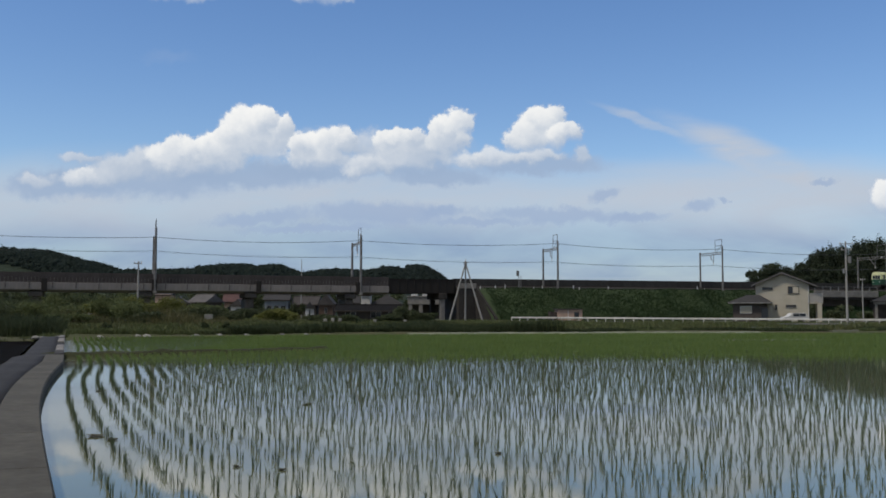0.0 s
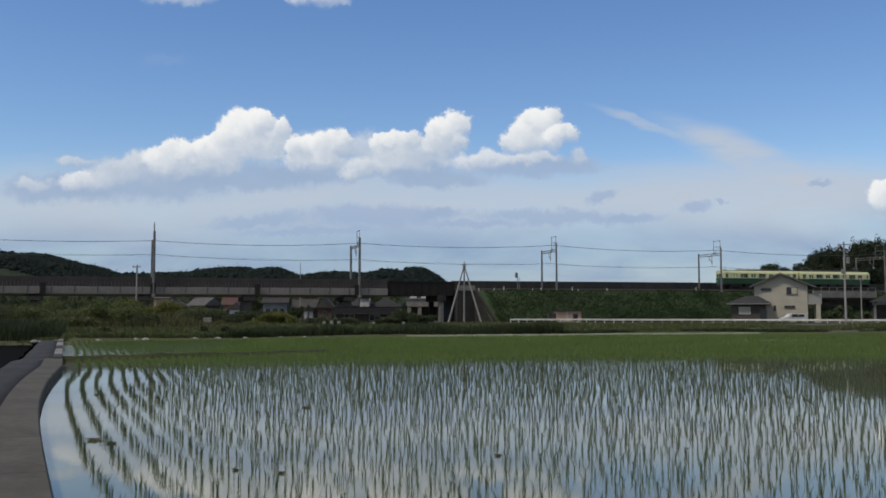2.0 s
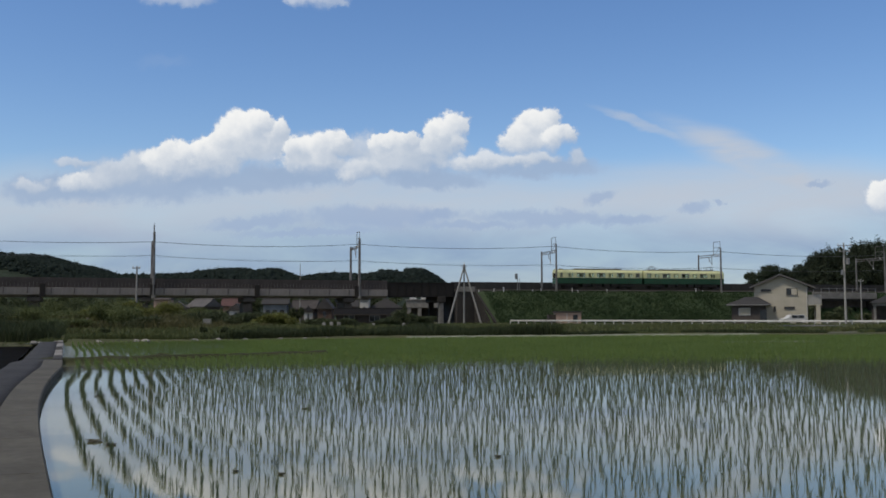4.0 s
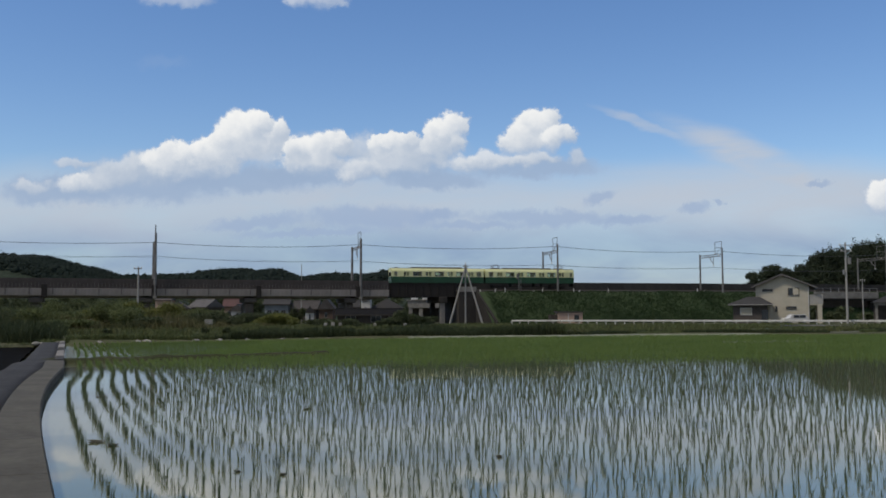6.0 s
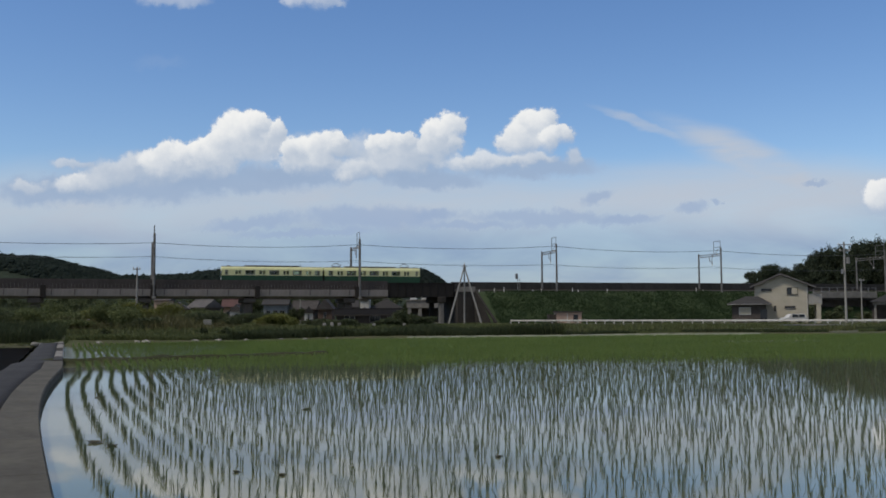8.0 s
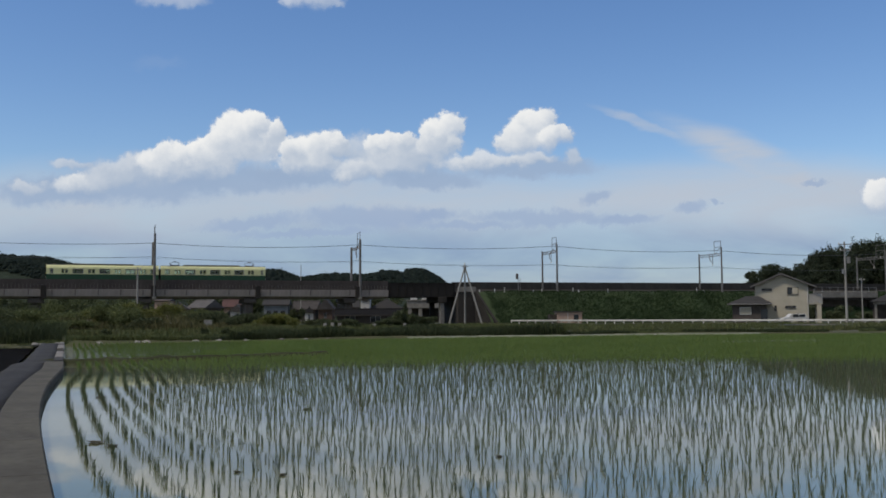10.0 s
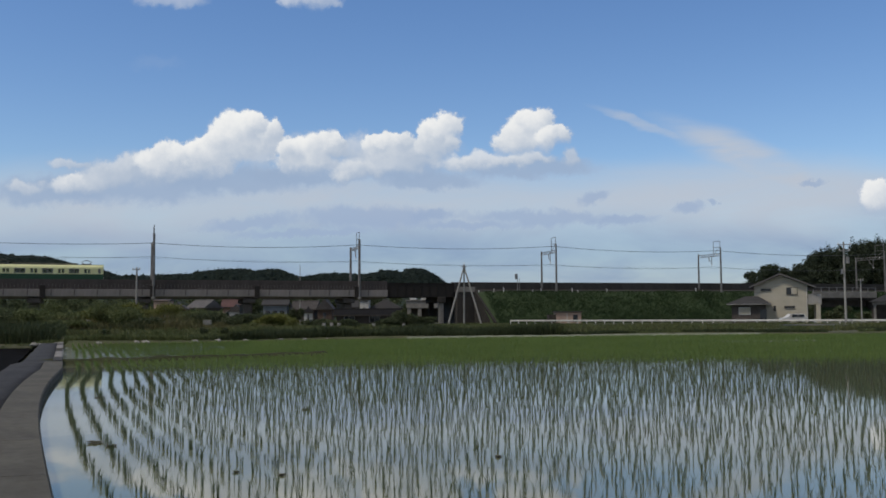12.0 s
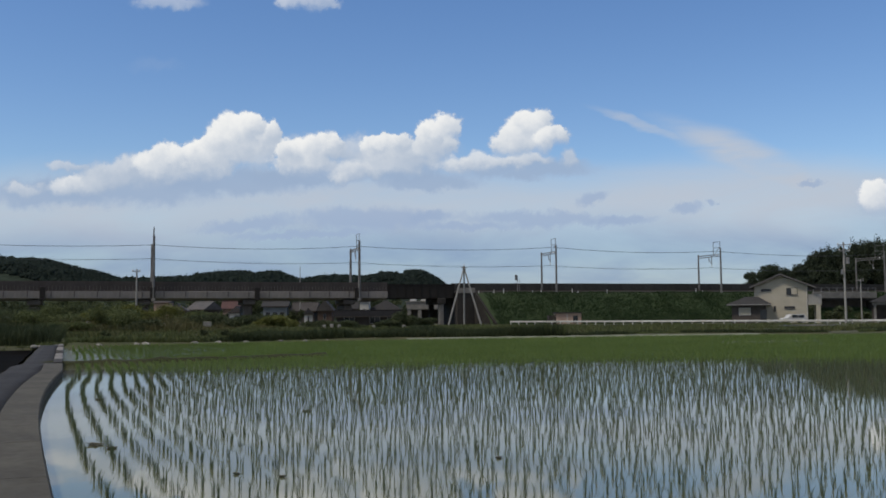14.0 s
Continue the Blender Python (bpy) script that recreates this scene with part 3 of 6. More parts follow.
def build_bridge():
    root = thing("steel_bridge", Matrix(), "dark brown steel plate-girder railway bridge", "bridge")
    for o in (-2.45, 5.9):
        part("girder", swept(((o, RAIL - 1.25), (o + 0.25, RAIL - 1.25), (o + 0.25, RAIL + 1.25), (o, RAIL + 1.25)), *BRIDGE, 2, M_STEEL, "girder"), None, root)
        for z in (RAIL - 1.25, RAIL + 1.17):
            part("flange", swept(((o - 0.12, z), (o + 0.37, z), (o + 0.37, z + 0.08), (o - 0.12, z + 0.08)), *BRIDGE, 2, M_STEEL, "flange"), None, root)
    part("floor_plate", swept(((-2.2, RAIL - 0.6), (5.9, RAIL - 0.6), (5.9, RAIL - 0.36), (-2.2, RAIL - 0.36)), *BRIDGE, 2, M_STEEL, "floor_plate"), None, root)
    stiff = mesh_of(boxed(-0.03, 0.03, -2.56, -2.452, RAIL - 1.17, RAIL + 1.17), "stiffener", M_STEEL)
    for x in np.linspace(BRIDGE[0] + 0.4, BRIDGE[1] - 0.4, 9):
        part("stiffener", stiff, None, root, m=track_frame(float(x)))
    pier = thing("bridge_pier", track_frame(-0.9), "pale concrete bridge pier with a square column", "pier")
    part("column", boxed(-0.45, 0.4, -2.3, -1.4, -0.4, RAIL - 2.3, bevel=0.05), M_CONCRETE, pier)
    # far column in the darker concrete, so only the near one stands out
    part("column", boxed(-0.45, 0.4, 4.6, 5.5, -0.4, RAIL - 2.3, bevel=0.05), M_ABUTMENT, pier)
    part("cross_beam", boxed(-0.8, 0.7, -2.7, 6.3, RAIL - 2.3, RAIL - 1.26, bevel=0.08), M_ABUTMENT, pier)


def build_embankment():
    """The abutment, its wing wall, the grassed bank with its far parapet."""
    root = thing("abutment", Matrix(), "dark concrete bridge abutment with a sloping wing wall", "abutment")
    part("front_wall", swept(((-3.6, -0.4), (6.4, -0.4), (6.4, RAIL - 0.36), (-3.6, RAIL - 0.36)), 1.6, 5.0, 1, M_ABUTMENT, "front_wall"), None, root)
    bm = bmesh.new()
    prism(bm, ((-3.6, RAIL - 0.1), (-3.6, -0.4), (-12.5, -0.4), (-12.5, 0.15)), -0.2, 0.2)
    # sunward face, darkened by its colour to look shaded
    part("wing_wall", bm, M_WING, root, m=track_frame(4.9, -3.6) @ Matrix.Rotation(math.pi / 2 + 0.12, 4, "Z") @ Matrix.Translation((3.6, 0, 0)))
    part("parapet", boxed(0.0, 3.3, -3.75, -3.55, RAIL - 0.355, RAIL + 0.55, bevel=0.03), M_CONCRETE, root, m=track_frame(1.6))
    # bank
    xs = np.concatenate([np.linspace(5.2, 14, 12), np.linspace(15, 190, 150)])
    verts, faces = [], []
    rows = 16
    for x in xs:
        reach = 8.6
        prof = [(-3.3 - reach * k / 10, RAIL - 0.35 - (RAIL - 0.35) * (k / 10)) for k in range(10, -1, -1)]
        prof += [(-1.9, RAIL - 0.35), (1.9, RAIL - 0.35), (6.6, RAIL - 0.36), (9.5, 3.6), (15, -0.2)]
        m = track_frame(float(x))
        for i, (o, z) in enumerate(prof):
            lump = 0.10 * noise.noise(Vector((x * 0.4, o * 0.5, 2.0))) if 0 < i < 10 else 0.0
            verts.append(m @ Vector((0, o, z + lump - (0.45 if i == 0 else 0))))
    for i in range(len(xs) - 1):
        for k in range(rows - 1):
            faces.append((i * rows + k, (i + 1) * rows + k, (i + 1) * rows + k + 1, i * rows + k + 1))
    ob = new("embankment", sheet("embankment", verts, faces, M_SLOPE, True))
    tagged(ob, "dark green grassy railway embankment", "embankment", kind="structure")
    wall = thing("parapet_wall", Matrix(), "dark weathered low wall along the railway's far side", "wall", kind="structure")
    panel = mesh_of(boxed(-0.02, 5.03, 5.7, 5.88, RAIL - 0.6, RAIL + 1.72), "wall_panel", M_PARAPET)
    for x in [x_at(3.1 + 5.0 * i) for i in range(37)]:
        part("wall_panel", panel, None, wall, m=track_frame(float(x)))
    # grass on the bank
    rng = np.random.default_rng(12)
    n = 40000
    x = rng.uniform(6.6, 120, n)
    k = rng.random(n) ** 0.8 * 1.12 - 0.12
    reach = 8.6
    o = -3.3 - reach * k
    z = RAIL - 0.35 - (RAIL - 0.35) * np.maximum(k, 0)
    turn = np.arctan(track_slope(x))
    px, py = x - np.sin(turn) * o, track_y(x) + np.cos(turn) * o
    clump = np.array([noise.noise(Vector((a * 0.25, b * 0.25, 0.0))) for a, b in zip(px, py)])
    tufts = blades(rng, px, py, z - 0.05, 0.26 + 0.22 * np.clip(clump + 0.2, 0, 1), 0.065, 3, 0.3, 0.9)
    g = new("bank_grass", quads(tufts, M_BANKGRASS, "bank_grass"))
    tagged(g, "long dark green grass on the railway bank", "grass", kind="stuff")


def build_track():
    root = thing("railway_track", Matrix(), "railway track with steel rails on brown ballast", "track", kind="structure")
    part("ballast_bed", swept(((-1.95, RAIL - 0.34), (1.95, RAIL - 0.34), (1.3, RAIL + 0.13), (-1.3, RAIL + 0.13)), -150, 188, 5, M_BALLAST, "ballast_bed"), None, root)
    for o in (-0.57, 0.50):
        part("rail", swept(((o, RAIL + 0.131), (o + 0.07, RAIL + 0.131), (o + 0.07, RAIL + 0.3), (o, RAIL + 0.3)), -150, 188, 4, M_RAILSTEEL, "rail"), None, root)




def build_mast(x, tall):
    """A gantry of two posts with a beam, a wire frame on top and a bracket."""
    root = thing("catenary_mast", track_frame(x, 0.0, 0.0), "grey steel railway gantry with two posts carrying wires", "catenary mast", "gantries along the railway")
    foot = RAIL - 0.7 if x > 2 else RAIL - 1.4
    top = RAIL + tall
    near, far = -3.15, 4.95
    for o, h in ((near, top - 1.3), (far, top - 2.2)):
        post = part("post", rodded((0, o, foot), (0, o, h), 0.25 if x < 0 else 0.20, 0.19 if x < 0 else 0.15, 10), M_MAST, root)
        part("cap", rodded((0, o, h), (0, o, h + 0.08), 0.15, 0.10, 10), M_MAST, post)
        part("foot_block", boxed(-0.3, 0.3, o - 0.3, o + 0.3, foot - 0.3, foot + 0.15, bevel=0.03), M_CONCRETE, post)
    bm = bmesh.new()
    a0, a1 = Vector((0, near, top - 2.85)), Vector((0, far, top - 2.85))
    for dz in (0.0, 0.45):
        rod(bm, a0 + Vector((0, 0, dz)), a1 + Vector((0, 0, dz)), 0.055, sides=6)
    for i in range(9):
        p, q = a0.lerp(a1, i / 9), a0.lerp(a1, (i + 0.5) / 9)
        rod(bm, p, q + Vector((0, 0, 0.45)), 0.035, sides=5)
        rod(bm, q + Vector((0, 0, 0.45)), a0.lerp(a1, (i + 1) / 9), 0.035, sides=5)
    part("truss_beam", bm, M_MAST, root)
    bm = bmesh.new()
    for o in (near + 0.15, near + 2.5):
        rod(bm, (0, o, top - 2.6), (0, o, top), 0.05, sides=6)
    for zz in (top, top - 1.15):
        rod(bm, (0, near + 0.15, zz), (0, near + 2.5, zz), 0.045, sides=6)
    rod(bm, (0, near + 0.15, top - 1.15), (0, near + 2.5, top - 2.6), 0.035, sides=5)
    part("wire_frame", bm, M_MAST, root)
    bm = bmesh.new()
    rod(bm, (0, 0.0, top - 2.6), (0, 0.0, top - 4.4), 0.06, sides=6)
    rod(bm, (0, 0.0, top - 4.3), (0, 1.3, top - 3.0), 0.045, sides=6)
    rod(bm, (0, 0.9, top - 2.9), (0, 0.9, top - 3.8), 0.05, sides=6)
    part("bracket", bm, M_MAST, root)
    for o, zz in ((near + 1.3, top - 2.4), (0.0, top - 4.4)):
        part("insulator", rodded((0.0, o, zz - 0.3), (0.0, o, zz), 0.10, 0.07, 8), M_WHITE, root)
    if x < -40:
        part("spike", rodded((0, near, top - 1.3), (0, near, top + 0.2), 0.06, 0.04, 8), M_MAST, root)
    return root


def wire(name, points, radius, label, parent=None):
    data = bpy.data.curves.new(name, "CURVE")
    data.dimensions = "3D"
    data.bevel_depth, data.bevel_resolution = radius, 1
    spline = data.splines.new("POLY")
    spline.points.add(len(points) - 1)
    for p, q in zip(spline.points, points):
        p.co = (*q, 1.0)
    data.materials.append(M_WIRE)
    ob = new(name, data)
    tagged(ob, label, "wire")
    return ob


def sagging(a, b, sag, n=16):
    a, b = Vector(a), Vector(b)
    return [a.lerp(b, i / n) - Vector((0, 0, sag * 4 * (i / n) * (1 - i / n))) for i in range(n + 1)]


TALL = {-86.0: 10.6, -48.4: 10.4, -15.5: 10.1, 20.2: 9.8, 53.0: 9.6, 90.0: 9.5}


FEEDER_LIFT = {-15.5: 0.6, 20.2: 1.15, 53.0: 0.95, 90.0: 0.9, 150.0: 0.9}


def build_wires():
    xs = sorted(TALL)
    xs = [-150.0] + xs + [150.0]
    for name, drop, off, sag, r, text in (("feeder_wire", 2.75, -1.8, 0.6, 0.042, "thin dark feeder wire strung between railway gantries"),
                                          ("messenger_wire", 4.9, -0.1, 0.55, 0.030, "thin messenger wire above the railway track"),
                                          ("contact_wire", 5.2, -0.1, 0.05, 0.012, "thin contact wire over the railway track")):
        pts = []
        for a, b in zip(xs, xs[1:]):
            ha, hb = TALL.get(a, 10.0), TALL.get(b, 9.4)
            if name == "feeder_wire":
                ha, hb = ha + FEEDER_LIFT.get(a, 0.0), hb + FEEDER_LIFT.get(b, 0.0)
            pa, pb = track_frame(a, off, RAIL + ha - drop).translation, track_frame(b, off, RAIL + hb - drop).translation
            pts += sagging(pa, pb, sag)
        wire(name, pts, r, text)


# ---- the train ----
CAR_LENGTH, CAR_PITCH = 17.3, 17.6


ROOF_TOP, WAIST, GLASS_LOW, GLASS_TOP = 3.70, 2.10, 2.24, 2.98


def roof_profile():
    w = 1.36
    return [(-w, 3.05), (-w + 0.10, 3.32), (-w + 0.42, 3.58), (-w + 0.95, ROOF_TOP), (w - 0.95, ROOF_TOP), (w - 0.42, 3.58), (w - 0.10, 3.32), (w, 3.05)]


def loft(profile_at, stations):
    bm = bmesh.new()
    rings = [[bm.verts.new((x, y, z)) for y, z in profile_at(x)] for x in stations]
    k = len(rings[0])
    for p, q in zip(rings, rings[1:]):
        for i in range(k):
            bm.faces.new((p[i], p[(i + 1) % k], q[(i + 1) % k], q[i]))
    bm.faces.new(rings[0][::-1])
    bm.faces.new(rings[-1])
    bmesh.ops.recalc_face_normals(bm, faces=bm.faces)
    return bm


def build_car(powered, layout, front):
    """One railcar; x along the car, its cab end at x = front * half its length."""
    half = CAR_LENGTH / 2
    root = thing("train_car", Matrix(), "dark green and cream railway passenger car" + (" with roof pantographs" if powered else " with a long roof duct"), "train car", "cars of the train")

    def outline(x):
        end = max(0.0, abs(x) - (half - 0.5)) / 0.5
        k = 1 - (0.10 * end * end if x * front > 0 else 0.02 * end * end)
        return [(y * k, z) for y, z in roof_profile()]
    roof = loft(outline, [-half, -half + 0.15, -half + 0.5, 0, half - 0.5, half - 0.15, half])
    for f in roof.faces:
        f.material_index = 1 if f.calc_center_median().z > 3.6 else 0
    part("roof", mesh_of(roof, "roof", (M_CREAM, M_ROOFGREY)), None, root)
    part("floor", boxed(-half + 0.05, half - 0.05, -1.33, 1.33, 1.0, 1.12), M_UNDER, root)
    # sides: a green lower band, cream pillars between the openings, a cream band over them
    edges = sorted(layout, key=lambda q: q[1])
    for side in (-1, 1):
        y0, y1 = (-1.36, -1.30) if side < 0 else (1.30, 1.36)
        bm = boxed(-half + 0.12, half - 0.12, y0, y1, 1.0, WAIST)
        part("lower_side", bm, M_GREEN, root)
        bm = boxed(-half + 0.12, half - 0.12, y0, y1, WAIST + 0.002, GLASS_LOW)
        box(bm, -half + 0.12, half - 0.12, y0, y1, GLASS_TOP, 3.06)
        at = -half + 0.12
        for kind, x0, x1 in edges:
            box(bm, at, x0, y0, y1, GLASS_LOW + 0.001, GLASS_TOP - 0.001)
            at = x1
        box(bm, at, half - 0.12, y0, y1, GLASS_LOW + 0.001, GLASS_TOP - 0.001)
        part("upper_side", bm, M_CREAM, root)
        for kind, x0, x1 in edges:
            mid = (x0 + x1) / 2
            yo = side * 1.372
            bm = bmesh.new()
            for a, b in ((x0 - 0.03, x0 + 0.03), (x1 - 0.03, x1 + 0.03), (mid - (0.07 if kind == "door" else 0.025), mid + (0.07 if kind == "door" else 0.025))):
                box(bm, a, b, min(side * 1.34, yo), max(side * 1.34, yo), GLASS_LOW, GLASS_TOP)
            for a, b in ((GLASS_LOW - 0.03, GLASS_LOW + 0.03), (GLASS_TOP - 0.03, GLASS_TOP + 0.03)):
                box(bm, x0 - 0.03, x1 + 0.03, min(side * 1.34, yo), max(side * 1.34, yo), a, b)
            fr = part("door" if kind == "door" else "window", bm, M_GALV if kind != "door" else M_CREAM, root)
            for a, b in ((x0 + 0.03, mid - 0.03), (mid + 0.03, x1 - 0.03)):
                part("pane", boxed(a, b, side * 1.335 - 0.004, side * 1.335 + 0.004, GLASS_LOW + 0.03, GLASS_TOP - 0.03), M_CLEAR, fr)
            if kind == "door":
                bm = bmesh.new()
                for xx in (x0 - 0.05, mid, x1 + 0.05):
                    box(bm, xx - 0.018, xx + 0.018, min(side * 1.361, side * 1.375), max(side * 1.361, side * 1.375), 1.06, GLASS_LOW - 0.04)
                part("door_leaf_seam", bm, M_UNDER, fr)
    # ends and inside
    for sx in (-1, 1):
        xe0, xe1 = sorted((sx * (half - 0.11), sx * (half - 0.02)))
        part("end_wall", boxed(xe0, xe1, -1.27, 1.27, 1.0, WAIST), M_GREEN, root)
        part("end_wall", boxed(xe0, xe1, -1.27, 1.27, WAIST + 0.002, 3.2), M_CREAM, root)
    for side in (-1, 1):
        bm = bmesh.new()
        for kind, x0, x1 in edges:
            if kind == "window" and x1 - x0 > 1.2:
                box(bm, x0 - 0.35, x1 + 0.35, min(side * 1.25, side * 0.8), max(side * 1.25, side * 0.8), 1.121, 1.55, bevel=0.04)
                box(bm, x0 - 0.35, x1 + 0.35, min(side * 1.27, side * 1.16), max(side * 1.27, side * 1.16), 1.552, 2.05)
        part("bench_seat", bm, M_SEAT, root)
    part("ceiling_lining", boxed(-half + 0.15, half - 0.15, -1.2, 1.2, 3.0, 3.04), M_LINING, root)
    part("cab_bulkhead", boxed(front * (half - 1.9) - 0.03, front * (half - 1.9) + 0.03, -1.28, 1.28, 1.121, 2.99), M_LINING, root)
    # cab end
    xe = front * (half - 0.018)
    for y0, y1 in ((-1.02, -0.42), (-0.32, 0.32), (0.42, 1.02)):
        part("cab_window", boxed(min(xe, xe + front * 0.02), max(xe, xe + front * 0.02), y0, y1, 2.15, 2.95), M_GLASS, root)
    for y in (-0.85, 0.85):
        part("headlight", rodded((xe, y, 1.55), (xe + front * 0.06, y, 1.55), 0.11, 0.10, 12), M_WHITE, root)
    part("skirt", boxed(front * half - 0.15 if front > 0 else front * half - 0.1, front * half + 0.1 if front > 0 else front * half + 0.15, -1.1, 1.1, 0.45, 1.0, bevel=0.05), M_UNDER, root)
    # roof
    if powered:
        part("roof_duct", boxed(-5.0, 4.4, -0.55, 0.55, ROOF_TOP, ROOF_TOP + 0.16, bevel=0.06), M_ROOFGREY, root)
        for cx in (-6.35, 6.0):
            build_pantograph(root, cx)
    else:
        part("roof_duct", boxed(-4.75, 4.7, -0.6, 0.6, ROOF_TOP, ROOF_TOP + 0.17, bevel=0.06), M_ROOFGREY, root)
        part("vent", boxed(-half + 0.9, -half + 1.5, -0.3, 0.3, ROOF_TOP, ROOF_TOP + 0.14, bevel=0.05), M_ROOFGREY, root)
    # below the floor
    for cx in (-5.6, 5.6):
        bogie = part("bogie", boxed(cx - 1.5, cx + 1.5, -1.05, -0.85, 0.38, 0.75, bevel=0.05), M_UNDER, root)
        part("side_frame", boxed(cx - 1.5, cx + 1.5, 0.85, 1.05, 0.38, 0.75, bevel=0.05), M_UNDER, bogie)
        for dx in (-1.05, 1.05):
            for y in (-0.53, 0.53):
                part("wheel", rodded((cx + dx, y - 0.06, 0.43), (cx + dx, y + 0.06, 0.43), 0.43, 0.43, 20), M_UNDER, bogie)
    for x0, x1 in ((-3.6, -1.9), (-1.6, 0.4), (0.8, 2.0), (2.3, 3.6)):
        part("underfloor_box", boxed(x0, x1, -1.2, 1.2, 0.42, 0.98, bevel=0.05), M_UNDER, root)
    xg = -front * (half + 0.17)
    part("gangway", boxed(xg - 0.2, xg + 0.2, -0.55, 0.55, 1.0, 3.1, bevel=0.04), M_UNDER, root)
    return root


def build_pantograph(root, cx):
    z = ROOF_TOP
    base = part("pantograph", boxed(cx - 0.75, cx + 0.75, -0.6, 0.6, z + 0.02, z + 0.12, bevel=0.03), M_MAST, root)
    for y in (-0.45, 0.45):
        for sx in (-1, 1):
            part("arm", rodded((cx + sx * 0.45, y, z + 0.12), (cx + sx * 0.85, y * 0.8, z + 0.38), 0.03, 0.025, 6), M_MAST, base)
            part("arm", rodded((cx + sx * 0.85, y * 0.8, z + 0.38), (cx + sx * 0.12, y * 0.6, z + 0.66), 0.025, 0.02, 6), M_MAST, base)
    part("head", boxed(cx - 0.22, cx + 0.22, -0.85, 0.85, z + 0.66, z + 0.72, bevel=0.02), M_MAST, base)


MODULE = (("door", -6.40, -5.40), ("window", -4.68, -3.10), ("door", -2.36, -1.30), ("window", -0.60, 0.98), ("door", 1.72, 2.72), ("window", 3.40, 4.90), ("door", 5.66, 6.62))
LAYOUT_FRONT = (("window", -8.06, -7.62),) + MODULE + (("window", 7.30, 8.05),)
LAYOUT_REAR = (("window", -7.92, -7.20),) + MODULE + (("window", 7.85, 8.15),)


def nose(t):
    """Distance of the train's leading end along the line, metres."""
    return 93.654 - 19.2088 * t + 0.206202 * t ** 2 + 0.0370779 * t ** 3 - 0.00377057 * t ** 4 + 0.000112369 * t ** 5


def car_rows(lag):
    rows = []
    for i in range(29):
        t = i * 0.5
        s = nose(t) + lag
        a, b = track_frame(x_at(s - 5.6), 0, RAIL + 0.3).translation, track_frame(x_at(s + 5.6), 0, RAIL + 0.3).translation
        d = b - a
        rows.append((t, Matrix.Translation((a + b) / 2) @ Matrix.Rotation(math.atan2(d.y, d.x), 4, "Z")))
    return rows


build_ground()
build_water()
build_kerb()
build_dike()
build_viaduct()
build_bridge()
build_embankment()
build_track()
for mast_x in TALL:
    build_mast(mast_x, TALL[mast_x])
build_wires()
lead_car = build_car(False, LAYOUT_FRONT, -1)
rear_car = build_car(True, LAYOUT_REAR, 1)

# ---- clouds, far behind ----
# sky coordinates of the cloud heaps: centre, half width, half height, whiteness
CLOUD_BASES = ((-349, 244, 150, 24), (-530, 237, 170, 36), (-218, 255, 130, 20), (-6, 240, 95, 17), (165, 264, 130, 22), (-691, 225, 95, 28),
             (-77, 271, 110, 30))
CLOUD_DIM = ((-137, 300, 60, 34, 0.55), (-218, 300, 70, 34, 0.6), (-530, 263, 70, 34, 0.48), (-591, 249, 55, 26, 0.45), (-647, 273, 44, 12, 0.5),
             (-56, 277, 80, 22, 0.6), (-36, 299, 90, 26, 0.6), (-137, 263, 55, 22, 0.72), (-165, 250, 20, 12, 0.6), (243, 284, 18, 18, 0.42),
             (44, 270, 40, 20, 0.6), (-721, 233, 36, 15, 0.5), (-621, 241, 55, 20, 0.45), (-319, 294, 52, 36, 0.72), (-560, 271, 54, 24, 0.58),
             (-475, 572, 66, 15, 0.72), (-224, 574, 58, 17, 0.85))
CLOUD_BRIGHT = ((-440, 277, 80, 30, 0.86), (-475, 285, 40, 30, 0.9), (-428, 290, 46, 24, 0.95), (-383, 298, 55, 34, 1.0), (-309, 315, 42, 36, 0.93),
             (-348, 329, 54, 43, 1.0), (-289, 333, 20, 25, 0.97), (-330, 342, 32, 27, 1.0), (-233, 280, 56, 26, 0.88), (-253, 296, 24, 26, 0.93),
             (-200, 306, 44, 28, 0.97), (-174, 314, 16, 16, 0.93), (-56, 299, 56, 22, 0.84), (-105, 310, 26, 18, 0.9), (-68, 312, 36, 20, 0.93),
             (9, 309, 36, 26, 0.9), (-6, 326, 28, 30, 0.96), (27, 340, 24, 28, 1.0), (92, 276, 74, 18, 0.84), (165, 279, 52, 14, 0.78),
             (142, 311, 36, 26, 0.86), (171, 324, 45, 41, 0.93), (187, 347, 34, 28, 0.95), (217, 323, 34, 20, 0.9), (-659, 237, 24, 20, 0.8),
             (-643, 245, 15, 15, 0.84), (802, 209, 46, 36, 0.92))
CLOUD_BARS = ((285, 208, 42, 13, 14), (455, 190, 36, 14, 8), (190, 174, 180, 17, -2), (-110, 178, 190, 24, 0), (-330, 168, 120, 16, 6), (500, 200, 11, 8, 0),
              (672, 240, 30, 7, 0), (-10, 180, 40, 14, 0), (330, 168, 80, 12, 4), (-230, 150, 160, 10, 2), (60, 160, 120, 9, 0))


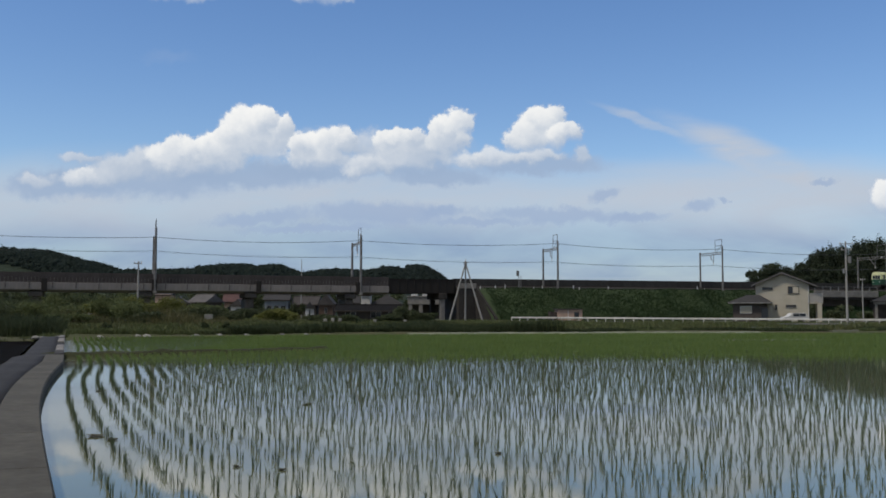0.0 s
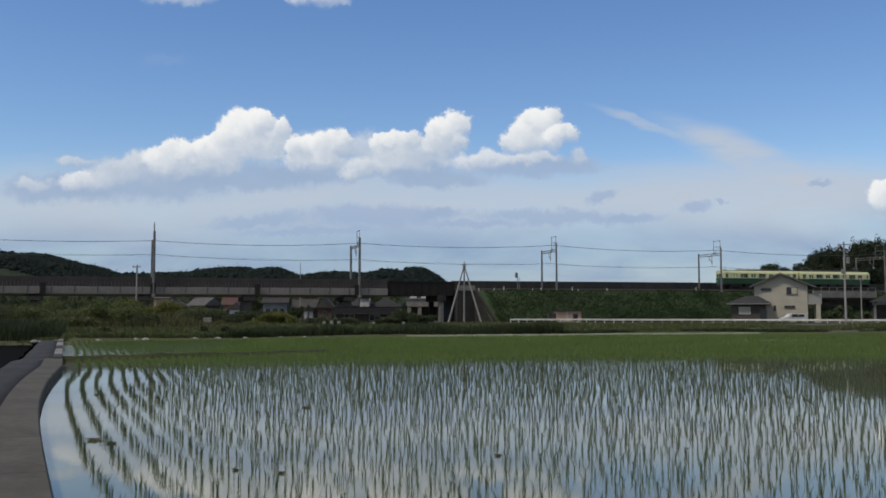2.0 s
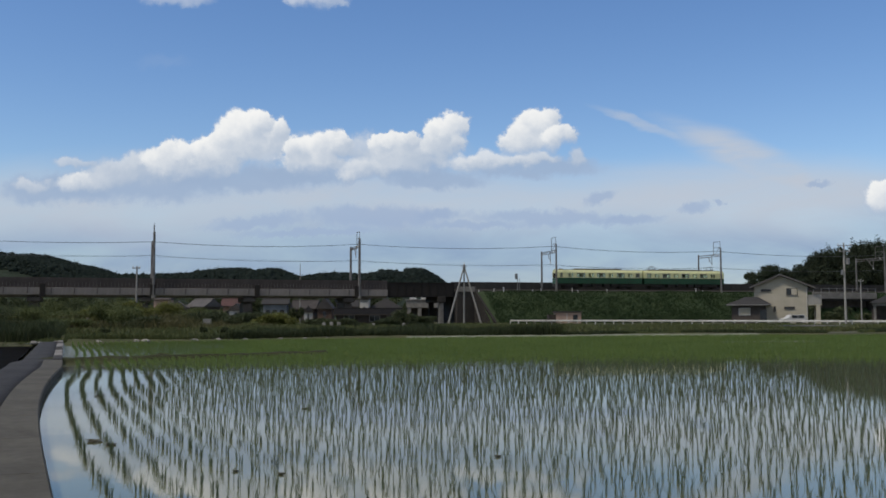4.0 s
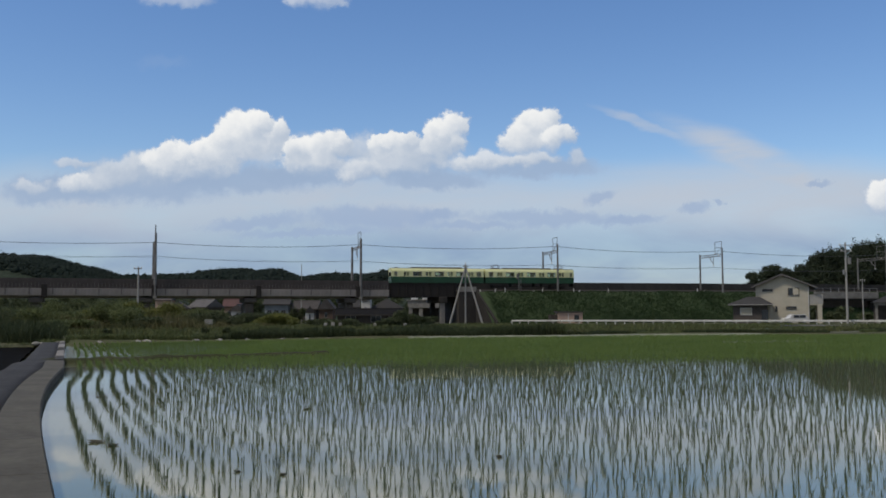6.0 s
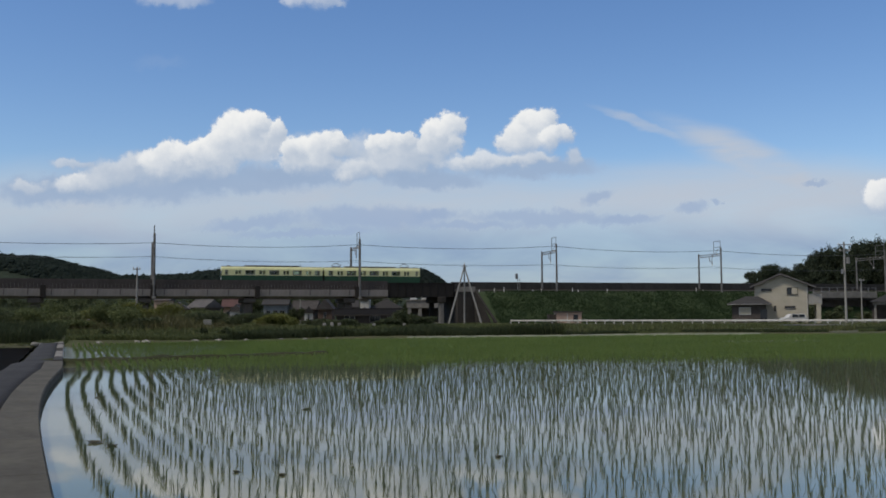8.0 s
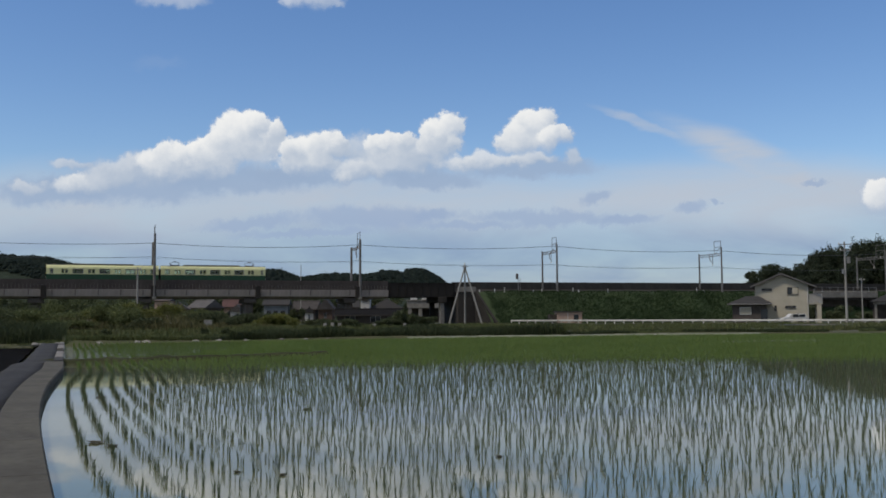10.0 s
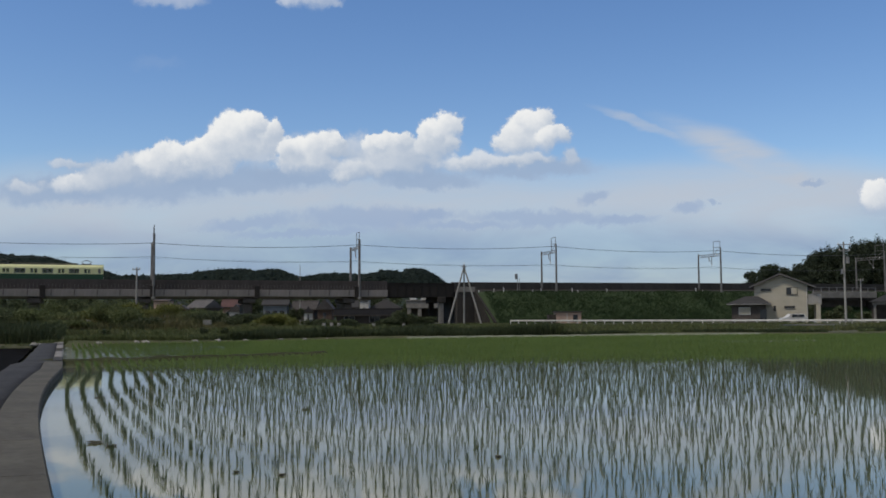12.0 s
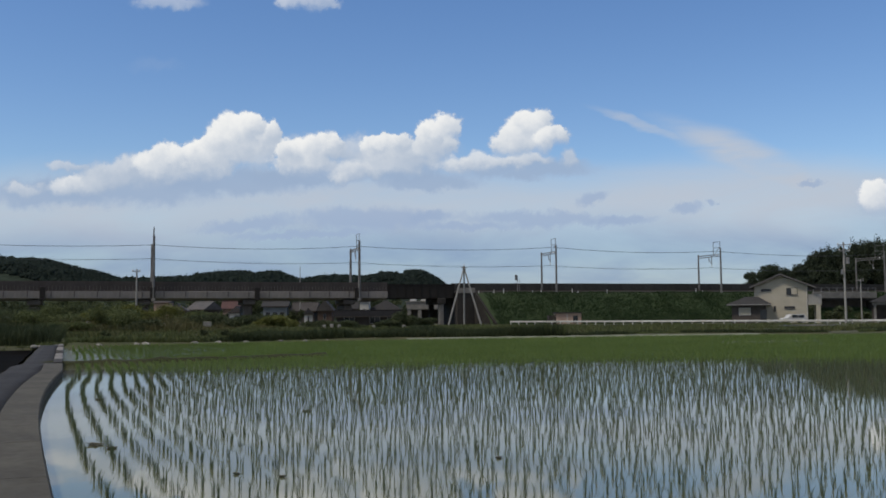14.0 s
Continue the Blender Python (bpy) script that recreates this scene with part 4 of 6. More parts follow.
def cloud_material():
    """Cumulus heaps over flat grey bases, and low grey bars, soft at their rims, on the far sky."""
    mat = bpy.data.materials.new("cloud")
    mat.use_nodes = True
    n = Nodes(mat.node_tree)
    where = n.add("ShaderNodeTexCoord").outputs["Object"]
    flat = n.scaled(where, (LENS / 3200.0, 1.0, LENS / 3200.0))
    split = n.add("ShaderNodeSeparateXYZ")
    n.put(split.inputs[0], flat)
    curl, rough, swell = n.noise(flat, 0.075, 4.0, 0.6), n.noise(flat, 0.026, 5.0, 0.55), n.noise(flat, 0.0075, 3.0, 0.5)
    parts = []
    for source in (curl, rough, swell):
        c = n.add("ShaderNodeSeparateColor")
        n.put(c.inputs[0], source.outputs["Color"])
        parts.append(c.outputs)

    def jitter(axis, i, *amounts):
        v = split.outputs[axis]
        for channels, amount in zip(parts, amounts):
            v = n.math("MULTIPLY_ADD", n.math("SUBTRACT", channels[i], 0.5), amount, v)
        return v
    x, y = jitter(0, 0, 16.0, 42.0, 26.0), jitter(2, 1, 14.0, 36.0, 12.0)
    fray = n.math("SUBTRACT", parts[1][2], 0.5)
    soft = n.math("MULTIPLY_ADD", n.math("SUBTRACT", parts[0][2], 0.5), 0.25, n.math("MULTIPLY", fray, 0.55))
    alpha, colour = None, (0.36, 0.46, 0.64, 1)

    def lay(a, tint):
        nonlocal alpha, colour
        colour = n.mix(a, colour, tint)
        alpha = a if alpha is None else n.math("SUBTRACT", n.math("ADD", alpha, a), n.math("MULTIPLY", alpha, a))
    for cx, cy, rx, ry, turn in CLOUD_BARS:
        d, _ = ellipse(n, x, y, cx, cy, rx, ry, turn)
        lay(n.ramp(n.math("ADD", d, soft), -0.05, 0.6, 0.0, 0.75), (0.335, 0.435, 0.615, 1))
    scrap, _ = ellipse(n, x, y, -499, 458, 62, 15)
    lay(n.ramp(scrap, -0.1, 0.9, 0.0, 0.12), (0.45, 0.48, 0.62, 1))
    for cx, cy, rx, ry in CLOUD_BASES:
        d, _ = ellipse(n, x, y, cx, cy, rx, ry)
        lay(n.ramp(n.math("ADD", d, soft), -0.25, 0.45, 0.0, 0.85), (0.335, 0.44, 0.61, 1))
    for cx, cy, rx, ry, white in CLOUD_DIM + CLOUD_BRIGHT:
        crisp = white > 0.845
        d, up = ellipse(n, x, y, cx, cy - ry * 0.1, rx * 1.22, ry * 1.2)
        across = n.math("MULTIPLY", n.math("SUBTRACT", x, cx), -0.30 / rx)
        facing = n.math("ADD", n.math("MULTIPLY_ADD", up, 0.8, across), n.math("MULTIPLY", fray, 1.1))
        light = n.ramp(facing, -0.80, 0.85, white * 0.15, white)
        tint = n.mix(light, (0.36, 0.455, 0.60, 1), (0.93, 0.93, 0.915, 1))
        a = n.ramp(n.math("ADD", d, soft), 0.0, 0.26 if crisp else 0.55, 0.0, 1.0 if crisp else 0.85)
        lay(n.math("MULTIPLY", a, n.ramp(up, -1.0, -0.1)), tint)
    alpha = n.math("MULTIPLY", alpha, n.ramp(split.outputs[2], 480.0, 572.0, 1.0, 0.6))
    glow = n.add("ShaderNodeEmission")
    n.put(glow.inputs[0], colour)
    clear = n.add("ShaderNodeBsdfTransparent")
    m = n.add("ShaderNodeMixShader")
    n.put(m.inputs[0], alpha)
    n.put(m.inputs[1], clear.outputs[0])
    n.put(m.inputs[2], glow.outputs[0])
    n.put(n.add("ShaderNodeOutputMaterial").inputs[0], m.outputs[0])
    return mat


def build_floating_weed():
    """Dark scraps of straw and weed lying on the water."""
    rng = np.random.default_rng(61)
    for x, y, size in ((-3.62, 9.95, 0.14), (-3.35, 9.7, 0.09), (-1.33, 7.9, 0.05), (-1.74, 8.05, 0.04), (-3.1, 7.4, 0.04), (0.50, 8.85, 0.05), (-5.6, 15.6, 0.15), (-1.9, 13.4, 0.10)):
        bm = bmesh.new()
        for i in range(16):
            a = rng.uniform(0, math.pi)
            d = Vector((math.cos(a), math.sin(a), rng.uniform(-0.05, 0.12))) * size * rng.uniform(0.25, 0.6)
            c = Vector((rng.normal(0, size * 0.16), rng.normal(0, size * 0.22), 0.004 + 0.0006 * i + abs(d.z)))
            rod(bm, c - d, c + d, 0.006, 0.003, 5)
        ob = part("floating_weed", bm, M_STRAW, m=pose(x, y, 0.0))
        tagged(ob, "dark scrap of straw floating on the paddy water", "weed", "floating weed on the water")


M_CLOUD = cloud_material()
w = 2100.0
cloud_bank = new("cloud_backdrop", sheet("cloud_backdrop", [(-w, 0, 210), (w, 0, 210), (w, 0, 1250), (-w, 0, 1250)], [(0, 1, 2, 3)], M_CLOUD))
tagged(cloud_bank, "bank of white cumulus clouds drifting in a blue sky", "clouds", kind="structure")
build_rice()
build_floating_weed()

# ---- far hills and woods ----
HUMPS = ((-262, 1.0, 62, 39.0), (-196, 0.7, 13, 28.3), (-124, 0.8, 34, 30.0), (-100, 0.9, 20, 29.0), (-33, 0.9, 22, 28.2), (-15, 0.6, 14, 30.6), (-155, 1.0, 60, 26.6), (-62, 1.0, 40, 26.4), (-220, 1.0, 40, 29.0))


def hill_height(x, y):
    """Height of the wooded range, from overlapping humps."""
    z = 0.0
    for hx, depth, width, high in HUMPS:
        d = ((x - hx) / width) ** 2 + ((y - 560.0) / (70.0 * depth)) ** 2
        z = max(z, high * math.exp(-0.5 * d * 0.55))
    z *= min(1.0, max(0.0, (16.0 - x) / 16.0)) ** 0.5
    z *= min(1.0, max(0.0, (y - 400.0) / 110.0)) * min(1.0, max(0.0, (720.0 - y) / 90.0)) * min(1.0, max(0.0, (x + 420.0) / 60.0))
    return z * (1 + 0.05 * noise.noise(Vector((x * 0.05, y * 0.05, 1.0)))) - 2.2


def build_hills():
    """Low wooded hills behind the railway, and the crowns of their trees."""
    rng = np.random.default_rng(21)
    xs, ys = np.linspace(-420, 20, 140), np.linspace(395, 725, 46)
    mv = [(x, y, hill_height(x, y)) for y in ys for x in xs]
    w = len(xs)
    mf = [(i * w + j, i * w + j + 1, (i + 1) * w + j + 1, (i + 1) * w + j) for i in range(len(ys) - 1) for j in range(w - 1)]
    tagged(new("hill_range", sheet("hill_range", mv, mf, M_HILL, True)), "low dark hills covered with dense woods", "hills", kind="structure")
    ball = bmesh.new()
    bmesh.ops.create_icosphere(ball, subdivisions=1, radius=1.0)
    ball.verts.ensure_lookup_table()
    bv = np.array([v.co for v in ball.verts])
    bf = np.array([[v.index for v in f.verts] for f in ball.faces])
    ball.free()
    n = 15000
    px, py = rng.uniform(-300, 14, n), rng.uniform(500, 568, n)
    pr = rng.uniform(0.6, 1.15, n) * np.where(rng.random(n) < 0.05, 2.0, 1.0)
    centres = np.array([(x, y, hill_height(x, y) + 0.4) for x, y in zip(px, py)])
    lump = 1 + rng.uniform(-0.3, 0.3, (n, len(bv), 1))
    verts = bv[None] * lump * (pr[:, None] * np.stack([np.ones(n), np.ones(n), rng.uniform(0.6, 1.1, n)], 1))[:, None, :] + centres[:, None, :]
    faces = bf[None] + (np.arange(n) * len(bv))[:, None, None]
    data = sheet("hill_woods", verts.reshape(-1, 3).tolist(), faces.reshape(-1, 3).tolist(), M_CROWN, True)
    tagged(new("hill_woods", data), "dark green tree crowns covering the far hills", "woods", kind="stuff")
    tops = leaves(rng, centres, np.stack([pr, pr, pr * 1.3], 1) * 1.2, 8, 0.38)
    tagged(new("hill_foliage", quads(tops, M_CROWN, "hill_foliage")), "loose dark leaves over the hill woods", "foliage", kind="stuff")


def build_tree(x, y, z, high, wide, mat, seed, spire=0.0, size=0.30, count=230):
    """Tapered trunk, limbs, and a ragged crown of leaf clumps."""
    rng = np.random.default_rng(seed)
    text = "tall dark bamboo-like tree with feathery spiky top" if spire else "dense dark green broadleaf tree beside the railway"
    root = thing("tree", pose(x, y, z), text, "tree", "trees beside the railway")
    bm = bmesh.new()
    lean = Vector((rng.normal(0, 0.03) * high, rng.normal(0, 0.03) * high, high * 0.78))
    rod(bm, (0, 0, -0.3), lean * 0.5, 0.03 * high * 0.6, 0.02 * high * 0.6, 8)
    rod(bm, lean * 0.5, lean, 0.012 * high, 0.004 * high, 7)
    centres, radii = [], []
    for i in range(24):
        t = rng.uniform(0.08, 0.97)
        turn = rng.uniform(0, 2 * math.pi)
        reach = wide * (1.1 - t * 0.55) * rng.uniform(0.25, 1.0)
        tip = lean * t + Vector((math.cos(turn) * reach, math.sin(turn) * reach, high * (0.10 + 0.06 * rng.random())))
        rod(bm, lean * (t * 0.85), tip, 0.007 * high, 0.002 * high, 5)
        r = wide * rng.uniform(0.30, 0.50) * (1.1 - 0.4 * t)
        centres.append(tip)
        radii.append((r, r, r * (0.85 + spire)))
    if spire:
        for i in range(7):
            turn, reach = rng.uniform(0, 2 * math.pi), wide * rng.uniform(0.1, 0.75)
            tip = lean * rng.uniform(0.84, 1.05) + Vector((math.cos(turn) * reach, math.sin(turn) * reach, 0))
            rod(bm, lean * 0.7, tip, 0.005 * high, 0.001 * high, 5)
            centres.append(tip)
            radii.append((0.45, 0.45, high * rng.uniform(0.08, 0.13)))
    centres.append(lean * 1.05)
    radii.append((wide * 0.24, wide * 0.24, high * (0.16 + 0.1 * spire)))
    part("trunk", bm, M_BARK, root)
    part("crown", quads(leaves(rng, centres, radii, count, size, droop=0.4, shell=0.25), mat, "crown"), None, root)


def build_bush(x, y, wide, high, mat, seed, text, size=0.10, count=200, group="shrubs beyond the paddy"):
    rng = np.random.default_rng(seed)
    z = float(ground_height(x, y))
    root = thing("bush", pose(x, y, z), text, "bush", group)
    bm = bmesh.new()
    centres, radii = [], []
    for i in range(9):
        turn, reach = rng.uniform(0, 2 * math.pi), wide * 0.42 * math.sqrt(rng.random())
        top = high * rng.uniform(0.35, 0.86)
        tip = (math.cos(turn) * reach, math.sin(turn) * reach, top)
        rod(bm, (tip[0] * 0.2, tip[1] * 0.2, -0.1), tip, 0.03, 0.008, 5)
        centres.append((tip[0], tip[1], top * 0.85))
        radii.append((wide * rng.uniform(0.16, 0.27), wide * 0.22, high * rng.uniform(0.16, 0.30)))
    part("stems", bm, M_BARK, root)
    part("foliage", quads(leaves(rng, centres, radii, count, size, shell=0.3), mat, "foliage"), None, root)


def build_woods():
    rng = np.random.default_rng(31)
    # the grove behind the house, stepping up to the right
    for i, (x, y, high, wide) in enumerate(((65.2, 199, 10.8, 3.6), (67.5, 197, 12.0, 4.6), (70.5, 201, 12.4, 4.8), (73.5, 197, 12.0, 4.6), (76.4, 206, 12.6, 4.4), (79.6, 199, 15.2, 3.8),
                                            (82.4, 204, 16.4, 4.0), (85.5, 199, 16.8, 4.2), (89.0, 205, 17.2, 4.6), (92.0, 200, 17.2, 4.8), (93.5, 204, 18.2, 4.4),
                                            (97.5, 200, 18.0, 4.4), (101.5, 205, 18.3, 4.6), (106, 201, 18.0, 4.8), (95.5, 196, 16.8, 5.0), (81, 209, 15.0, 4.6), (90.5, 195, 14.0, 4.6), (84, 194, 12.0, 4.2), (98.5, 194, 15.0, 5.0), (93.5, 207, 17.6, 4.8), (87.5, 197, 16.6, 4.6), (100, 199, 17.2, 4.8), (103, 197, 16.8, 5.0), (78, 194, 9.0, 4.0),
                                            (88, 211, 16.4, 4.6), (98, 211, 17.0, 4.8), (112, 204, 17.5, 5.0))):
        build_tree(x * 1.09, y * 1.09, 0.0, high * 1.08, wide * 1.09, M_TREE, 100 + i, 0.5 if x > 78.5 else 0.0, 0.21, 640)
    # dark growth round the viaduct's foot
    for i, (x, y, wide, high) in enumerate(((-27.0, 176, 3.4, 3.6), (-6.9, 160, 1.6, 3.6), (-5.4, 157, 1.8, 2.0), (-31.5, 172, 2.4, 2.4), (-8.6, 150, 3.0, 1.3))):
        build_bush(x, y, wide, high, M_LEAF_DARK, 160 + i, "dark green bush at the foot of the viaduct", 0.16, 260, "undergrowth by the railway")
    # low growth at the foot of the railway behind the house
    for i, (x, y, wide, high) in enumerate(((66.5, 172.5, 5.0, 3.6), (71, 171, 4.4, 3.0), (85.5, 170, 4.6, 4.4), (74.5, 166, 4.2, 2.2), (80.5, 165, 4.2, 2.0), (53.0, 179.5, 3.5, 1.6), (63, 168, 4.4, 2.6))):
        build_bush(x, y, wide, high, M_LEAF_DARK, 140 + i, "dark green undergrowth at the foot of the bank", 0.24, 170, "undergrowth by the railway")
    build_bush(53.6, 184.5, 2.6, 1.5, M_LEAF_DARK, 150, "small dark shrub on top of the bank", 0.18, 120, "undergrowth by the railway")


# ---- houses ----
def build_house(x, y, w, d, wall_h, roof_h, wall, roof, turn=0.0, hip=False, text="", openings=((-0.25, 0.4), (0.25, 0.4)), over=0.5, storeys=1, along=True, kind="house"):
    """A small house: walls, a pitched roof with eaves and ridge, windows with frames."""
    root = thing(kind, pose(x, y, 0.0, 0, 0, turn), text, kind, "houses behind the railway")
    part("wall", boxed(-w / 2, w / 2, -d / 2, d / 2, -0.3, wall_h), wall, root)
    bm = bmesh.new()
    o = over
    a, b = w / 2 + o, d / 2 + o
    low, top = wall_h - 0.12, wall_h + roof_h
    if along:
        inset = a - (b if hip else 0.0)
        inset = max(inset, 0.2)
        ridge = ((-inset, 0, top), (inset, 0, top))
    else:
        inset = max(b - (a if hip else 0.0), 0.2)
        ridge = ((0, -inset, top), (0, inset, top))
    c = [bm.verts.new(p) for p in ((-a, -b, low), (a, -b, low), (a, b, low), (-a, b, low))]
    r = [bm.verts.new(p) for p in ridge]
    if along:
        for f in ((c[0], c[1], r[1], r[0]), (c[2], c[3], r[0], r[1]), (c[1], c[2], r[1]), (c[3], c[0], r[0])):
            bm.faces.new(f)
    else:
        for f in ((c[1], c[2], r[1], r[0]), (c[3], c[0], r[0], r[1]), (c[0], c[1], r[0]), (c[2], c[3], r[1])):
            bm.faces.new(f)
    bm.faces.new(c[::-1])
    bmesh.ops.recalc_face_normals(bm, faces=bm.faces)
    roof_ob = part("roof", bm, roof, root)
    p, q = Vector(ridge[0]), Vector(ridge[1])
    part("ridge_cap", rodded(p - Vector((0, 0, 0.02)), q - Vector((0, 0, 0.02)), 0.13, 0.13, 8), roof, roof_ob)
    part("eave_board", boxed(-a, a, -b - 0.04, -b, low - 0.16, low + 0.02), M_WOOD, roof_ob)
    for s in range(storeys):
        for fx, high in openings:
            zc = wall_h * (0.52 if storeys == 1 else (0.24 + 0.48 * s))
            wx = fx * w
            ww = min(1.7, w * 0.2)
            win = part("window", boxed(wx - ww / 2, wx + ww / 2, -d / 2 - 0.06, -d / 2 + 0.02, zc - 0.55, zc + 0.55), M_GALV, root)
            part("pane", boxed(wx - ww / 2 + 0.07, wx - 0.03, -d / 2 - 0.075, -d / 2 - 0.062, zc - 0.48, zc + 0.48), M_GLASS, win)
            part("pane", boxed(wx + 0.03, wx + ww / 2 - 0.07, -d / 2 - 0.075, -d / 2 - 0.062, zc - 0.48, zc + 0.48), M_GLASS, win)
    return root


def build_village():
    plain = M_WHITE
    build_house(-58.7, 200, 3.0, 5, 4.8, 0.45, M_PINK, M_ROOFWARM, 4, text="pinkish-brown walled house with a shallow metal roof", openings=((0.2, 0.4),), over=0.25)
    build_house(-54.2, 195, 3.4, 6, 3.0, 1.25, M_BROWN, M_ROOFPALE, 12, False, "low brown house with a pale grey gabled roof", ((-0.2, 0.4),), 0.55, 1, False)
    build_house(-50.2, 200, 4.6, 4.6, 3.3, 1.55, M_BROWN, M_ROOFPALE, -32, text="brown house with a pale grey pitched roof", openings=((0.25, 0.4),))
    build_house(-45.0, 206, 4.6, 5, 3.5, 1.5, M_PINK, M_REDROOF, 6, text="pinkish house with a dull red roof")
    build_house(-41.8, 194, 2.6, 4, 2.6, 1.1, plain, M_ROOFWARM, 0, False, "small house with a white gable", ((0.0, 0.4),), 0.3, 1, False)
    build_house(-35.6, 203, 4.9, 5, 3.9, 1.0, M_BLUEGREY, M_TILE, 4, text="pale blue-grey house with a dark tiled roof", openings=((-0.3, 0.4), (0.0, 0.4), (0.3, 0.4)), over=0.4)
    build_house(-29.4, 204, 4.8, 5, 2.9, 1.7, M_BROWN, M_ROOFWARM, -6, text="low brown house with a pitched grey roof")
    build_house(-27.2, 192, 1.7, 3, 2.2, 1.0, plain, M_TILE, 8, False, "small white shed with a dark gabled roof", ((0.0, 0.4),), 0.25, 1, False, "shed")
    build_house(-24.6, 200, 2.9, 5, 2.9, 2.1, M_CLAY, M_ROOFWARM, 0, False, "reddish-brown gabled house with a weathered roof", ((0.0, 0.4),), 0.4, 1, False)
    build_house(-20.6, 206, 3.8, 5, 3.3, 1.4, M_BROWN, M_TILE, 5, text="dark house with a grey tiled roof")
    build_house(-15.0, 183, 1.7, 4, 4.6, 0.7, plain, M_TILE, 0, False, "narrow storehouse with white plastered walls", ((0.0, 0.4),), 0.2, 1, False, "storehouse")
    build_house(-11.2, 186, 6.4, 6, 2.6, 2.0, M_WOOD, M_TILE, 0, True, "dark timber farmhouse with a hipped tile roof")
    build_house(-12.2, 156, 10.2, 5, 1.6, 0.85, M_WOOD, M_TAR, 3, text="long low dark timber shed beside the viaduct", openings=((-0.3, 0.4), (0.1, 0.4), (0.38, 0.4)), kind="shed")
    # the flat-roofed building seen under the steel bridge
    root = thing("apartment_building", pose(-3.6, 205, -0.5), "grey flat-roofed building standing on concrete columns", "building")
    part("upper_storey", boxed(-4.2, 3.8, -3.5, 3.5, 3.4, 5.0, bevel=0.05), M_CONCRETE, root)
    part("roof_slab", boxed(-4.4, 4.0, -3.7, 3.7, 5.0, 5.18), M_CONCRETE, root)
    part("back_wall", boxed(-4.2, 3.8, 2.0, 3.4, -0.2, 3.4), M_BROWN, root)
    for cx in (-3.6, -1.4, 1.2, 3.4):
        part("column", boxed(cx - 0.4, cx + 0.4, -3.4, -2.7, -0.3, 3.4, bevel=0.03), M_CONCRETE, root)
    for cx in (-2.8, -0.4, 2.2):
        part("roof_unit", boxed(cx - 0.7, cx + 0.7, -2.8, -1.4, 5.18, 6.0, bevel=0.05), M_WHITE, root)


def build_main_house():
    """The cream two-storey house, its dark wing, balcony and porch."""
    root = thing("house", pose(54.15, 153.0, 0.0, 0, 0, -18.0), "cream stucco two-storey house with a brown gabled roof", "house")
    l, r, peak, eave = -3.9, 4.0, 7.5, 5.75
    mid = 0.0
    bm = bmesh.new()
    prism(bm, ((l, -0.3), (r, -0.3), (r, eave), (mid, peak - 0.12), (l, eave)), -3.4, 4.2)
    part("wall", bm, M_STUCCO, root)
    bm = bmesh.new()
    prism(bm, ((l - 0.65, eave - 0.28), (mid, peak), (r + 1.2, eave - 0.42), (r + 1.2, eave - 0.24), (mid, peak + 0.2), (l - 0.65, eave - 0.08)), -4.1, 4.8)
    roof = part("roof", bm, M_TILE, root)
    for side, xa, za, xb, zb in ((-1, l - 0.67, eave - 0.33, mid, peak - 0.05), (1, mid, peak - 0.05, r + 1.22, eave - 0.47)):
        bm = bmesh.new()
        prism(bm, ((xa, za), (xb, zb), (xb, zb + 0.27), (xa, za + 0.27)), -4.16, -4.11)
        part("barge_board", bm, M_ROOFPALE, roof)

    def window(name, x0, x1, z0, z1, y=-3.4, panes=2, glass=M_GLASS):
        fr = part(name, boxed(x0, x1, y - 0.07, y + 0.03, z0, z1), M_WOOD if name == "window" else M_WHITE, root)
        for i in range(panes):
            a, b = x0 + 0.07 + (x1 - x0 - 0.07) * i / panes, x0 + (x1 - x0 - 0.07) * (i + 1) / panes
            part("pane", boxed(a, b, y - 0.085, y - 0.072, z0 + 0.07, z1 - 0.07), glass, fr)
        part("sill", boxed(x0 - 0.06, x1 + 0.06, y - 0.12, y + 0.02, z0 - 0.06, z0 - 0.005), M_GALV, fr)
    window("window", -2.9, -1.35, 4.92, 5.30)
    window("window", 0.9, 2.55, 4.32, 5.45)
    window("window", 0.55, 2.1, 2.18, 2.55)
    window("window", -1.08, -0.72, 1.75, 2.6, panes=1)
    part("curtain", boxed(1.65, 2.47, -3.5, -3.487, 4.4, 5.37), M_STUCCO, root)
    part("downpipe", rodded((r - 0.1, -3.46, 0.0), (r - 0.1, -3.46, eave - 0.3), 0.05), M_WHITE, root)
    # balcony and porch on the gable's right side
    bal = part("balcony", boxed(r + 0.01, r + 2.05, -3.3, 2.0, 2.75, 2.9), M_STUCCO, root)
    part("balcony_wall", boxed(r + 0.01, r + 2.05, -3.32, -3.2, 2.9, 4.4, bevel=0.02), M_POLE, bal)
    part("balcony_wall", boxed(r + 1.93, r + 2.05, -3.19, 2.0, 2.9, 4.4, bevel=0.02), M_POLE, bal)
    for y in (-3.1, 1.7):
        part("porch_post", boxed(r + 1.2, r + 1.85, y - 0.17, y + 0.17, -0.3, 2.74), M_STUCCO, root)
    part("side_window", boxed(r + 0.001, r + 0.06, -2.9, -1.6, 3.6, 5.2), M_GLASS, root)
    part("door", boxed(r + 0.001, r + 0.06, -2.8, -1.8, 0.0, 2.1), M_WOOD, root)
    # one-storey wing
    wing = thing("house_wing", pose(48.2, 150.0, 0.0, 0, 0, -18.0), "low dark brown annex with a grey hipped roof", "annex")
    part("wall", boxed(-2.6, 2.5, -1.8, 2.2, -0.3, 2.85), M_BROWN, wing)
    bm = bmesh.new()
